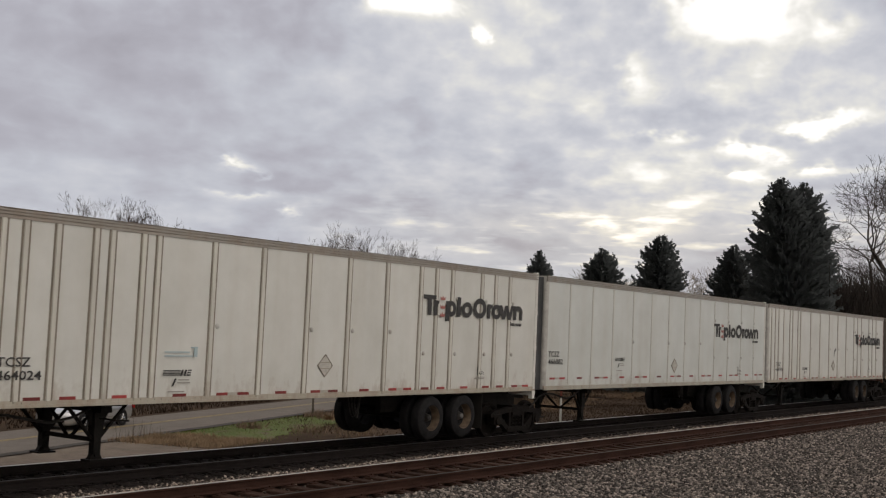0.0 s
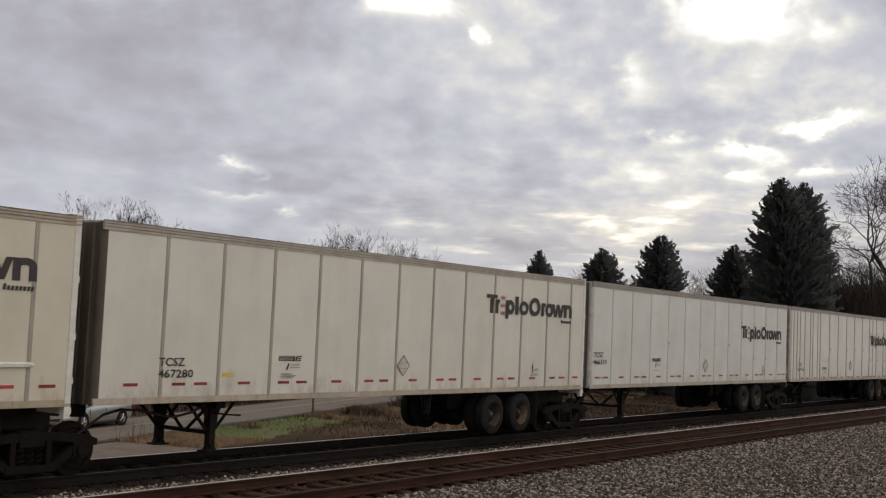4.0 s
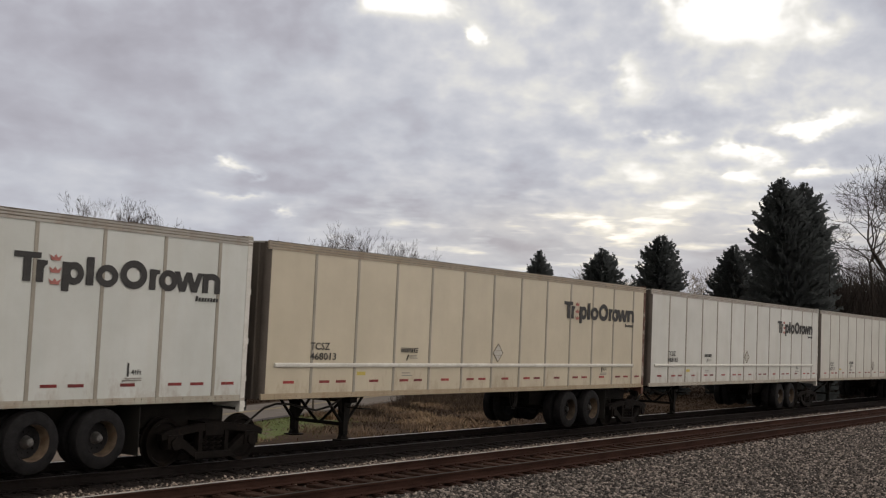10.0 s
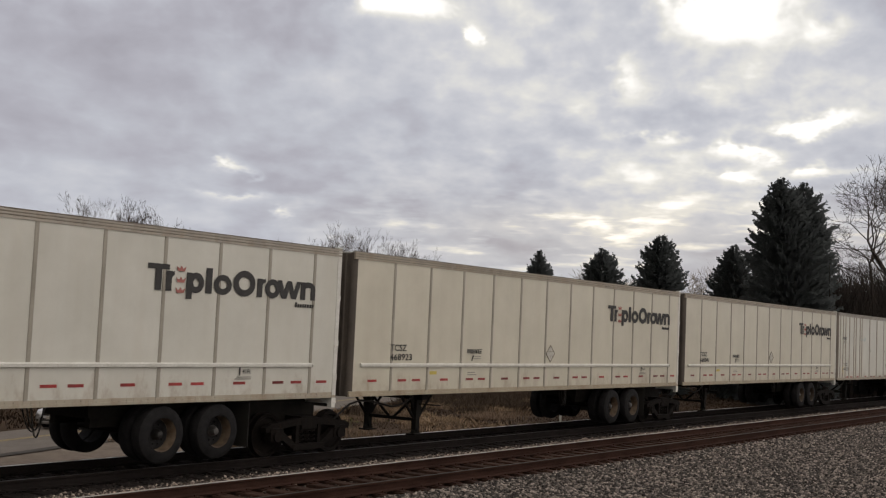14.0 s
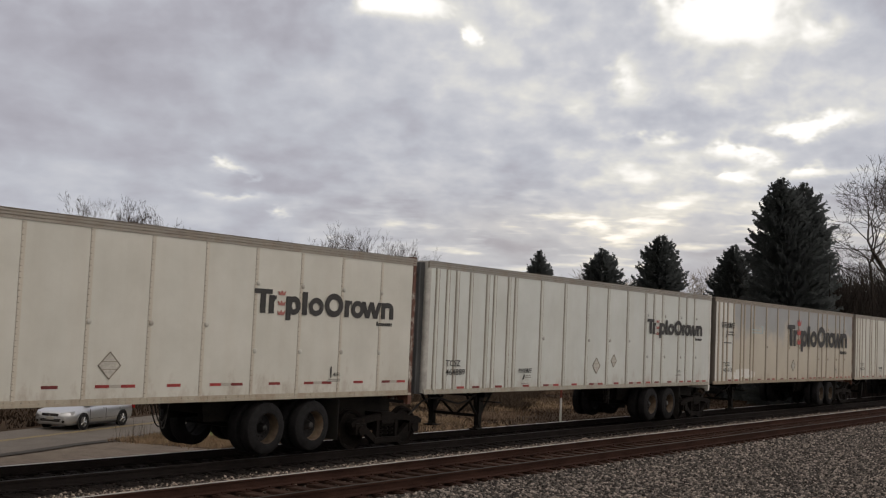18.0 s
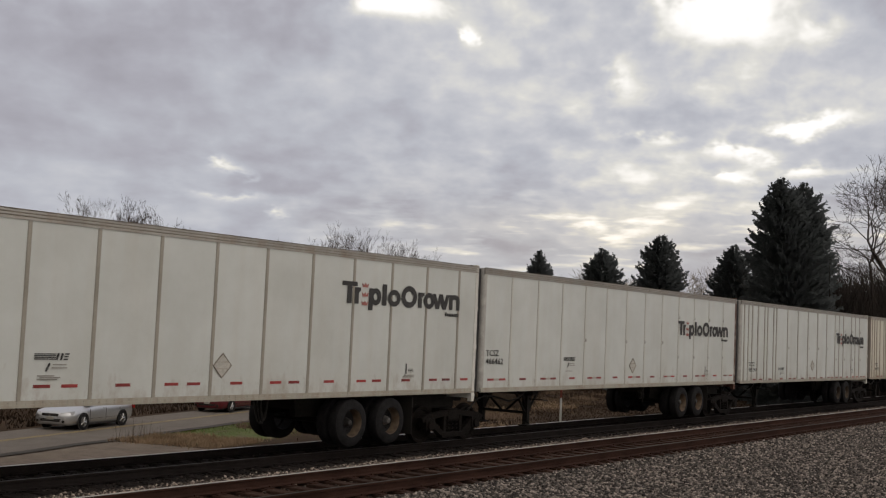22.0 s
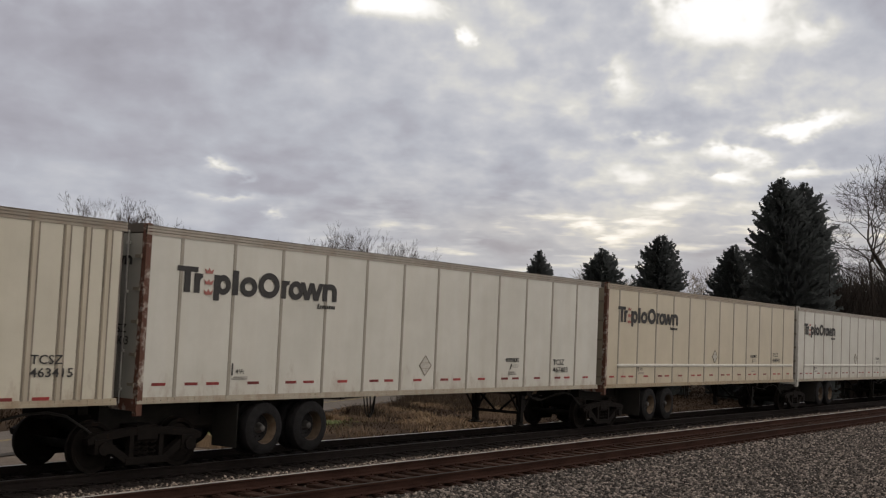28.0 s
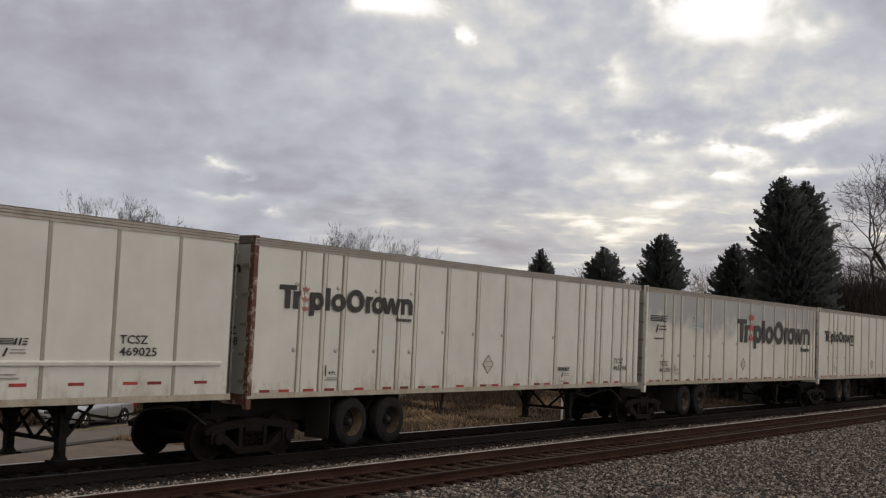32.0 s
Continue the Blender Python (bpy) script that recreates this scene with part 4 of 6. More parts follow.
def crown_mesh(width, height):
    def make():
        a, h = (0.032 if width > 6 else 0.026) * width, (0.27 if width > 6 else 0.19) * height
        s = Shape().plate([(-a * 0.7, 0), (a * 0.7, 0), (a, h), (a * 0.36, h * 0.5), (0, h * 1.15), (-a * 0.36, h * 0.5), (-a, h)], -0.003, 0.003)
        return s.mesh("crown_mark", M_REDINK if width > 6 else M_FADEDRED)
    return once(("crowns", width, height), make)


def emblem(name, width, height, parent, at, label="black company emblem with red crowns"):
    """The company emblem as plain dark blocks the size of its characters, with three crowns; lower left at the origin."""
    e = part(name, emblem_block(0, width, height), parent, at, label)
    for i in range(1, len(BLOCKS)):
        part("emblem_block", emblem_block(i, width, height), e)
    for z in ((0.08, 0.53, 0.98) if width > 6 else (-0.05, 0.35, 0.78)):
        part("crown_mark", crown_mesh(width, height), e, pose(0.174 * width, -0.001, z * height), "small red crown")
    return e


def small_mark(scale):
    """A small striped company mark with a caption, as plain bars."""
    def make():
        s = Shape()
        k = scale
        for i in range(4):
            slab(s, 0, 0.38 * k, (0.232 + 0.026 * i) * k, (0.246 + 0.026 * i) * k)
        slab(s, 0.38 * k, 0.415 * k, 0.225 * k, 0.33 * k, 0.03 * k)
        slab(s, 0.455 * k, 0.49 * k, 0.225 * k, 0.33 * k, 0.03 * k)
        slab(s, 0.52 * k, 0.60 * k, 0.225 * k, 0.247 * k, 0.01 * k)
        slab(s, 0.53 * k, 0.61 * k, 0.267 * k, 0.288 * k, 0.01 * k)
        slab(s, 0.54 * k, 0.62 * k, 0.309 * k, 0.33 * k, 0.01 * k)
        slab(s, 0.20 * k, 0.235 * k, 0.05 * k, 0.17 * k, 0.06 * k)
        slab(s, 0.24 * k, 0.27 * k, 0.13 * k, 0.18 * k, 0.02 * k)
        s.cur = 1
        slab(s, 0.34 * k, 0.58 * k, 0.145 * k, 0.163 * k)
        slab(s, 0.32 * k, 0.60 * k, 0.095 * k, 0.113 * k)
        slab(s, 0.12 * k, 0.48 * k, -0.055 * k, -0.037 * k)
        return s.mesh("company_mark", M_BLACK, M_BLACK if scale > 1.3 else M_GREYINK)
    return once(("mark", scale), make)


def blue_mark(scale):
    def make():
        s = Shape()
        slab(s, 0, 0.85 * scale, 0.07 * scale, 0.10 * scale)
        slab(s, 0, 0.75 * scale, 0.16 * scale, 0.19 * scale)
        slab(s, 0.88 * scale, 0.98 * scale, 0.07 * scale, 0.27 * scale)
        slab(s, 0.78 * scale, 0.98 * scale, 0.27 * scale, 0.30 * scale)
        return s.mesh("blue_mark", M_BLUEINK)
    return once(("blue", scale), make)


def tyre_mesh():
    s = Shape()
    s.lathe([(-0.14, 0.30), (-0.145, 0.36), (-0.13, 0.43), (-0.105, 0.478), (-0.06, 0.492), (0.06, 0.492), (0.105, 0.478), (0.13, 0.43), (0.145, 0.36), (0.14, 0.30)], 0, 0, 32)
    return s.mesh("tyre", M_TYRE, smooth=True)


def rim_mesh():
    """A deep-dished wheel: a rusty barrel, a dark disc far in, bolts."""
    s = Shape()
    s.lathe([(-0.140, 0.288), (-0.10, 0.276), (0.055, 0.268), (0.065, 0.20), (0.085, 0.20), (0.085, 0.30)], 0, 0, 30)
    # disc, bolts and lip take tyre black, which paints in the dish's shade
    s.cur = 1
    s.lathe([(-0.128, 0.318), (-0.146, 0.308), (-0.142, 0.287)], 0, 0, 30)
    s.lathe([(0.060, 0.262), (0.035, 0.235), (0.045, 0.15), (0.045, 0.0), (0.08, 0.0), (0.08, 0.262)], 0, 0, 24)
    for i in range(10):
        a = 2 * math.pi * i / 10
        s.tube((0.165 * math.cos(a), 0.015, 0.165 * math.sin(a)), (0.165 * math.cos(a), 0.06, 0.165 * math.sin(a)), 0.018, 0.018, 6)
    return s.mesh("rim", M_RIM, M_TYRE, smooth=True)


def hub_mesh():
    return Shape().lathe([(0.05, 0.105), (-0.01, 0.088), (-0.05, 0.066), (-0.075, 0.058), (-0.082, 0.04), (-0.084, 0.0), (0.05, 0.0)], 0, 0, 16).mesh("hub", M_HUB, smooth=True)


# distances from the rear end of the posts or joints of each make of trailer
POSTS = {
    "ribbed": [15.80, 15.39, 15.01, 14.44, 13.73, 13.41, 12.77, 12.45, 11.18, 9.94, 8.69, 7.46, 6.22, 5.02, 4.43, 3.81, 2.58, 1.98, 1.34],
    "panelled": [14.80, 13.49, 12.19, 10.91, 9.63, 8.36, 7.09, 5.82, 4.56, 3.30, 2.04, 0.79],
    "riveted": [14.90, 13.62, 12.36, 11.08, 9.82, 8.57, 7.33, 6.12, 4.88, 3.66, 2.44, 1.18],
}


def post_mesh():
    """A hat-shaped post with flanges and rivets; x across, foot at the origin."""
    h = TOP - BOT - 0.24
    s = Shape().upright([(-0.080, 0), (-0.080, -0.006), (0.080, -0.006), (0.080, 0)], 0, h)
    for i in range(18):
        z = 0.08 + i * (h - 0.16) / 17
        for x in (-0.064, 0.064):
            s.plate([(x - 0.009, z), (x, z - 0.009), (x + 0.009, z), (x, z + 0.009)], -0.012, -0.004)
    s.cur = 1
    s.upright([(-0.046, -0.0062), (-0.036, -0.024), (0.036, -0.024), (0.046, -0.0062)], 0, h)
    return s.mesh("post", M_FLANGE, M_POST)


def seam_mesh():
    """A lapped joint: a raised strip with two staggered rows of rivets and a darker lap edge."""
    h = TOP - BOT - 0.24
    s = Shape().box(-0.036, 0.036, -0.005, 0, 0, h)
    for i in range(58):
        z = 0.03 + i * (h - 0.06) / 57
        x = 0.020 * (1 if i % 2 else -1)
        s.plate([(x - 0.017, z), (x, z - 0.014), (x + 0.017, z), (x, z + 0.014)], -0.014, -0.004)
    s.cur = 1
    s.box(-0.043, -0.0365, -0.004, 0, 0, h)
    for i in range(29):
        z = 0.03 + (2 * i + 0.5) * (h - 0.06) / 57
        s.box(-0.0365, -0.008, -0.0062, -0.0045, z + 0.012, z + 0.026)
    return s.mesh("rivet_seam", M_PAINT, M_STRIP)


def strip_mesh():
    h = TOP - BOT - 0.24
    s = Shape().upright([(-0.036, 0), (-0.036, -0.010), (-0.024, -0.014), (0.024, -0.014), (0.036, -0.010), (0.036, 0)], 0, h)
    return s.mesh("splice_strip", M_STRIP)


def panel_mesh(w, mat):
    return once(("panel", round(w, 2), mat.name), lambda: Shape().cbox(0, round(w, 2) - 0.004, 0, 0.03, 0, TOP - BOT - 0.24, 0.003).mesh("side_panel", mat))


def rail_mesh(flip):
    s = Shape().extrude([(-0.012, 0), (0.03, 0), (0.03, 0.11), (-0.004, 0.11), (-0.004, 0.05), (-0.012, 0.05)], 0.0, LEN)
    for i in range(108):
        x = 0.06 + i * 0.1492
        for z in ((0.03, 0.08) if i % 3 else (0.055,)):
            s.plate([(x - 0.011, z), (x, z - 0.011), (x + 0.011, z), (x, z + 0.011)], -0.022, -0.003)
    return s.mesh("bottom_rail", M_PAINT)


def top_rail_mesh():
    s = Shape().extrude([(-0.014, 0), (0.03, 0), (0.03, 0.15), (0.0, 0.15), (-0.014, 0.140), (-0.014, 0.112), (-0.006, 0.108), (-0.006, 0.094), (-0.014, 0.090), (-0.014, 0.062), (-0.006, 0.058), (-0.006, 0.044), (-0.014, 0.040)], 0.0, LEN)
    return s.mesh("top_rail", M_RAILPAINT)


def hose_loop(x, side, seed):
    g = random.Random(seed)
    s = Shape()
    for k in range(3):
        w, d, y = 0.30 + 0.10 * k, g.uniform(0.34, 0.50), side + 0.05 * k
        pts = [(x + w * (t - 0.5), y + 0.1 * t, BOT - 0.02 - 4 * d * t * (1 - t)) for t in np.linspace(0, 1, 11)]
        s.pipe(pts, 0.014, 5)
    return s.mesh("air_hose", M_HOSE)


def trailer(make, number, tint, label, flip=False, big=False, guard=False, rusty=False, extras=(), high=0.0):
    """A highway trailer that runs on rail trucks. x runs from its leading end (flip: its doors lead), the origin at rail height."""
    t = thing("rail_trailer", label, "trailer", "trailers of the train")

    def X(s):
        """From a distance from the door end to x."""
        return s if flip else LEN - s

    dim = tuple(c * f for c, f in zip(tint, (0.66, 0.60, 0.53)))
    wall_z, wall_h = BOT + 0.10, TOP - BOT - 0.24
    # skin: panels between the joints
    cuts = sorted([0.09] + POSTS[make] + [LEN - 0.10])
    rp = random.Random(number)
    for a, b in zip(cuts, cuts[1:]):
        w = round(b - a, 2)
        f = rp.uniform(0.965, 1.0)
        skin = tint
        if big and ((flip and b < 1.3) or (not flip and a > 14.2)):
            skin = WHITE        # replaced end panels
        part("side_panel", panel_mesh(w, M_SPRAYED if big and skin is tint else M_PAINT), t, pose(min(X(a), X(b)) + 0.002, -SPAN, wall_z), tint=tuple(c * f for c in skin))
    part("far_side_wall", once("far", lambda: Shape().box(0.09, LEN - 0.09, SPAN - 0.03, SPAN, BOT + 0.1, TOP - 0.14).mesh("far_side_wall", M_PAINT)), t, tint=tint)
    part("roof", once("roof", lambda: Shape().extrude([(-SPAN + 0.02, TOP - 0.02), (SPAN - 0.02, TOP - 0.02), (SPAN - 0.03, TOP + 0.01), (0, TOP + 0.03), (-SPAN + 0.03, TOP + 0.01)], 0.03, LEN - 0.03).mesh("roof", M_ALU)), t)
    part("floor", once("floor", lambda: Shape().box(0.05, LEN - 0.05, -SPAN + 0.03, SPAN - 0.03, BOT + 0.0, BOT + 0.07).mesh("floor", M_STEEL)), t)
    for y, turn in ((-SPAN, 0), (SPAN, 180)):
        m = pose(0, y, BOT) if not turn else pose(LEN, y, BOT, 0, 0, 180)
        part("bottom_rail", once("bottom_rail", lambda: rail_mesh(flip)), t, m, tint=dim)
        m = pose(0, y, TOP - 0.14) if not turn else pose(LEN, y, TOP - 0.14, 0, 0, 180)
        top = part("top_rail", once("top_rail", top_rail_mesh), t, m, tint=tuple(c * f * (0.62 if make == "panelled" else 0.47) for c, f in zip(tint, (1.0, 0.92, 0.87))))
        if not turn:
            part("roof_lip", once("lip", lambda: Shape().box(0.002, LEN - 0.002, -0.017, 0.02, 0.1505, 0.162).mesh("roof_lip", M_FLANGE)), top, label="dark lip along the roof edge")
            for z in (0.0445, 0.0945):
                part("groove", once("groove", lambda: Shape().box(0.002, LEN - 0.002, -0.0085, -0.0055, 0, 0.013).mesh("groove", M_FLANGE)), top, pose(0, 0, z))
    # posts, seams or strips
    joint, jm = {"ribbed": ("post", post_mesh), "panelled": ("splice_strip", strip_mesh), "riveted": ("rivet_seam", seam_mesh)}[make]
    for s in POSTS[make]:
        part(joint, once(joint, jm), t, pose(X(s), -SPAN, wall_z), tint=tuple(c * f * (0.88 if tint in (CREAM, DIRTY, TAN) else 1.0) for c, f in zip(tint, (0.98, 0.95, 0.91) if tint in (WHITE, COOL) else (0.92, 0.86, 0.81))))
    if guard:
        def guard_mesh():
            g = Shape().extrude([(0, 0), (-0.05, 0.012), (-0.055, 0.06), (-0.035, 0.085), (0, 0.085)], 0.78, 15.85)
            g.tube((0.78, -0.03, 0.042), (0.70, -0.022, 0.042), 0.04, 0.012, 8)
            return g.mesh("rub_rail", M_FRAME)
        part("rub_rail", once("guard", guard_mesh), t, pose(0, -SPAN, 1.765) if flip else pose(LEN, SPAN - 2 * SPAN, 1.765) @ Matrix.Diagonal((-1, 1, 1, 1)), label="raised white rub rail along the side")
    # nose
    nose_x, sgn = X(LEN), (1 if flip else -1)
    darker = make == "panelled" or tint in (DIRTY, TAN)
    corner = M_CORNER if darker else (M_ALU if tint in (WHITE, COOL) else M_TANCORNER)

    def nose_mesh():
        wave = [(0.0, -SPAN + 0.10)]
        for i in range(9):
            y = -SPAN + 0.25 + i * 0.26
            wave += [(-0.05, y - 0.02), (-0.07, y), (-0.07, y + 0.07), (-0.05, y + 0.09)]
        s = Shape().upright(wave + [(0.0, SPAN - 0.10)], BOT, TOP - 0.02)
        return s.mesh("front_wall", M_CORNER if darker else M_NOSE)

    turn = Matrix.Translation((nose_x, 0, 0)) @ (pose(0, 0, 0, 0, 0, 180) if flip else Matrix.Identity(4)) @ pose(0.06, 0, 0)
    part("front_wall", once(("nose", darker), nose_mesh), t, turn)
    if not flip and make != "panelled":
        emblem("front_emblem", 2.0, 0.20, t, pose(-0.016, 1.02, 3.77, 0, 0, -90), "small dark emblem on the front wall")

    def corner_mesh():
        prof = [(0.12, 0.0)] + [(0.12 - 0.12 * math.sin(a), 0.12 - 0.12 * math.cos(a)) for a in np.linspace(0.25, math.pi / 2, 6)] + [(0.04, 0.12), (0.12, 0.04)]
        return Shape().upright(prof, BOT + 0.02, TOP - 0.005).mesh("corner_post", corner, smooth=True)

    part("corner_post", once(("corner", corner.name), corner_mesh), t, pose(nose_x, -SPAN, 0) @ (Matrix.Diagonal((-1, 1, 1, 1)) if flip else Matrix.Identity(4)))
    part("corner_post", once(("corner", corner.name), corner_mesh), t, pose(nose_x, SPAN, 0) @ Matrix.Diagonal((-1 if flip else 1, -1, 1, 1)))
    # door end
    dx = X(0.0)
    din = 1 if flip else -1
    fm = M_RUSTY if rusty else M_FRAME

    def frame_mesh():
        s = Shape()
        for y in (-SPAN - 0.01, SPAN - 0.10):
            s.cbox(0, 0.11, y, y + 0.11, BOT - 0.20, TOP + 0.05, 0.012)
        s.cbox(0, 0.11, -SPAN + 0.1, SPAN - 0.1, BOT - 0.12, BOT + 0.08, 0.012)
        for z in (BOT - 0.12, BOT + 0.35, 2.2, 3.1):
            s.box(-0.018, 0.0, -SPAN - 0.012, -SPAN + 0.09, z, z + 0.10)
        return s.mesh("rear_frame", fm)

    at_door = Matrix.Translation((dx, 0, 0)) @ (Matrix.Identity(4) if flip else Matrix.Diagonal((-1, 1, 1, 1)))
    part("rear_frame", once(("frame", rusty), frame_mesh), t, at_door, label="rust-stained white door frame" if rusty else "")
    part("door_header", once("header", lambda: Shape().cbox(0, 0.11, -SPAN + 0.1, SPAN - 0.1, TOP - 0.10, TOP + 0.05, 0.012).mesh("door_header", M_CORNER)), t, at_door, label="dark header above the doors")

    def door_mesh():
        s = Shape().cbox(0.0, 0.045, 0.012, SPAN - 0.11, BOT + 0.08, TOP - 0.11, 0.006)
        return s.mesh("rear_door", M_PAINT)

    def bars_mesh():
        s = Shape()
        for y in (0.35, 0.85):
            s.tube((-0.03, y, BOT - 0.02), (-0.03, y, TOP - 0.06), 0.016, 0.016, 6)
            for z in (BOT + 0.2, 2.0, 3.0, TOP - 0.3):
                s.box(-0.045, 0.002, y - 0.04, y + 0.04, z, z + 0.05)
        return s.mesh("lock_bar", M_ALU)

    def hinge_mesh():
        return Shape().box(-0.03, 0.002, SPAN - 0.26, SPAN - 0.09, 0, 0.05).tube((-0.02, SPAN - 0.1, -0.02), (-0.02, SPAN - 0.1, 0.07), 0.02, 0.02, 6).mesh("hinge", M_FLANGE)

    for side in (1, -1):
        m = at_door @ pose(0.02, 0, 0) @ Matrix.Diagonal((1, side, 1, 1))
        # doors in the narrow gaps get a darker tint for the gap's shade
        d = part("rear_door", once("door", door_mesh), t, m, tint=tuple(c * (1.02 if number == "461266" else 0.55) for c in tint))
        part("lock_bar", once("bars", bars_mesh), d)
        for z in (1.45, 1.95, 2.5, 3.05, 3.6):
            part("hinge", once("hinges", hinge_mesh), d, pose(0, 0, z))
    # tape along the foot of the side
    tape_r = once("tape_r", lambda: Shape().box(0, 0.30, -0.0045, 0, 0, 0.052).mesh("reflective_tape", M_TAPE_R))
    tape_w = once("tape_w", lambda: Shape().box(0, 0.24, -0.0045, 0, 0, 0.052).mesh("reflective_tape", M_TAPE_W))
    zt = {"ribbed": 1.265, "riveted": 1.435, "panelled": 1.455}[make]
    single = 0 if make == "panelled" else 1
    for n, (a, b) in enumerate(zip(cuts, cuts[1:])):
        w = b - a
        x0 = min(X(a), X(b))
        if w < 0.5:
            continue
        if w < 0.8:
            spots = [w / 2 - 0.15]
        elif n % 2 == single:
            spots = [w * 0.5 - 0.15]
        else:
            spots = [w * 0.5 - 0.40, w * 0.5 + 0.10]
        for k, o in enumerate(spots):
            part("reflective_tape", tape_r, t, pose(x0 + o, -SPAN - 0.001, zt))
            if make != "panelled" and n % 2 != single and k == 0 and w > 0.9:
                part("reflective_tape", tape_w, t, pose(x0 + o + 0.27, -SPAN - 0.0015, zt), label="faded white reflective tape")
    # markings on the side
    y = {"riveted": -SPAN - 0.0145, "panelled": -SPAN - 0.0155, "ribbed": -SPAN - 0.0275}[make]

    def mark(name, me, s0, s1, z, lab="", yy=None):
        """Puts a flat mark whose ends lie s0 and s1 from the door end."""
        return part(name, me, t, pose(min(X(s0), X(s1)), y if yy is None else yy, z), label=lab)

    if big:
        lx = (7.32, 15.25) if flip else (8.87, 0.95)
        wdt, hgt, z = 7.93, 0.83, 2.58
    elif "small" in extras:
        lx = (6.55, 4.51)
        wdt, hgt, z = 2.04, 0.25, 3.00
    else:
        lx = (0.70, 4.90) if flip else (4.93, 0.76)
        wdt, hgt = 4.17, 0.45
        z = high or {"panelled": 3.07, "riveted": 2.78, "ribbed": 2.77}[make]
    e = emblem("emblem", wdt, hgt, t, pose(min(X(lx[0]), X(lx[1])), y, z))

    def caption_mesh():
        s = Shape()
        for i in range(8):
            x0 = wdt * (0.865 + 0.0163 * i)
            slab(s, x0, x0 + wdt * 0.0105, -hgt * 0.33, -hgt * (0.18 if i else 0.12), 0.012)
        return s.mesh("caption", M_BLACK)

    tagged(part("caption", once(("cap", wdt), caption_mesh), e, label="small dark caption bars"), kind="stuff")
    # reporting marks
    if big and flip:
        ids, zi = (1.0, 1.85), 1.55
    elif flip:
        ids, zi = (13.62, 14.38) if make == "panelled" else (14.48, 15.24), (1.93 if guard else 1.62)
    else:
        ids, zi = {"ribbed": (15.38, 14.60), "riveted": (16.0, 15.22), "panelled": (14.87, 14.13)}[make], (1.91 if guard else {"ribbed": 1.58, "riveted": 1.83, "panelled": 1.59}[make])
    mark("reporting_mark", lettering("TCSZ", 0.145, 0.58, M_BLACK), ids[0], ids[1], zi + 0.20, "black reporting letters")
    mark("fleet_number", lettering(number, 0.145, 0.78, M_BLACK), ids[0], ids[1], zi, "black fleet number")
    # company mark and load limits
    if big or "small" in extras:
        mark("company_mark", small_mark(1.9 if big else 1.05), *((0.28, 1.6) if flip else (15.6, 14.3)), 2.68 if big else 2.72)
        mark("blue_mark", blue_mark(1.2 if big else 0.75), *((3.1, 4.3) if flip else (12.75, 11.5)), 2.9, "faded pale blue company mark")
    else:
        zm = 1.86 if guard else {"ribbed": 1.40, "riveted": 1.70, "panelled": 1.66}[make]
        mark("company_mark", small_mark(1.0), *((11.30, 11.98) if flip else (12.22, 11.52) if make != "panelled" else (11.97, 11.3)), zm, "small black striped company mark")
        if "blue" in extras:
            mark("blue_mark", blue_mark(0.75), *((11.32, 12.0) if flip else (12.22, 11.52)), zm + (0.50 if not flip else -0.12), "faded pale blue company mark")
    if make == "panelled":
        mark("load_limit", once("limit", lambda: (lambda s: (slab(s, 0, 0.36, 0, 0.022), slab(s, 0.0, 0.30, 0.055, 0.077), s.mesh("load_limit", M_GREYINK))[2])(Shape())), *((11.45, 11.8) if flip else (11.9, 11.5)), 1.575)
    mark("kingpin_mark", lettering("41Ft", 0.085, 0.21, M_BLACK), *((2.2, 2.5) if flip else (2.62, 2.36)), 1.65 if make == "panelled" else 1.58)
    mark("kingpin_bar", once("kbar", lambda: (lambda s: (slab(s, 0, 0.03, 0, 0.22), s.mesh("kingpin_bar", M_BLACK))[1])(Shape())), *((2.1, 2.12) if flip else (2.70, 2.68)), 1.62 if make == "panelled" else 1.56)
    mark("warning_panel", once("warn", lambda: (lambda s: (slab(s, 0, 0.40, 0, 0.022), slab(s, 0.05, 0.40, 0.035, 0.055), s.mesh("warning_panel", M_GREYINK))[2])(Shape())), *((2.1, 2.5) if flip else (2.80, 2.40)), 1.545 if make == "panelled" else 1.48)
    # placard holder
    zp = 2.11 if guard else 1.80

    def placard_mesh():
        s = Shape().plate([(-0.25, 0), (0, -0.25), (0.25, 0), (0, 0.25)], -0.012, 0)
        s.cur = 1
        for a in ((-0.25, 0, 0, 0.25), (0, 0.25, 0.25, 0), (0.25, 0, 0, -0.25), (0, -0.25, -0.25, 0)):
            s.tube((a[0], -0.014, a[1]), (a[2], -0.014, a[3]), 0.010, 0.010, 5)
        s.box(-0.16, 0.16, -0.016, -0.012, 0.065, 0.075).box(-0.16, 0.16, -0.016, -0.012, -0.075, -0.065)
        return s.mesh("placard_holder", M_PLACARD, M_FLANGE)

    part("placard_holder", once("placard", placard_mesh), t, pose(X(8.10 if not flip else 7.98), -SPAN - 0.002, zp) @ Matrix.Scale(0.88, 4))
    if "placard2" in extras:
        part("placard_holder", once("placard", placard_mesh), t, pose(X(7.05), -SPAN - 0.002, zp + 0.14, 0, 0, 0) @ Matrix.Scale(0.72, 4))
    if "yellow" in extras:
        part("sticker", once("yellow", lambda: Shape().box(0, 0.26, -0.004, 0, 0, 0.32).mesh("sticker", M_YELLOW)), t, pose(X(15.5), -SPAN - 0.002, 1.44), label="yellow sticker")
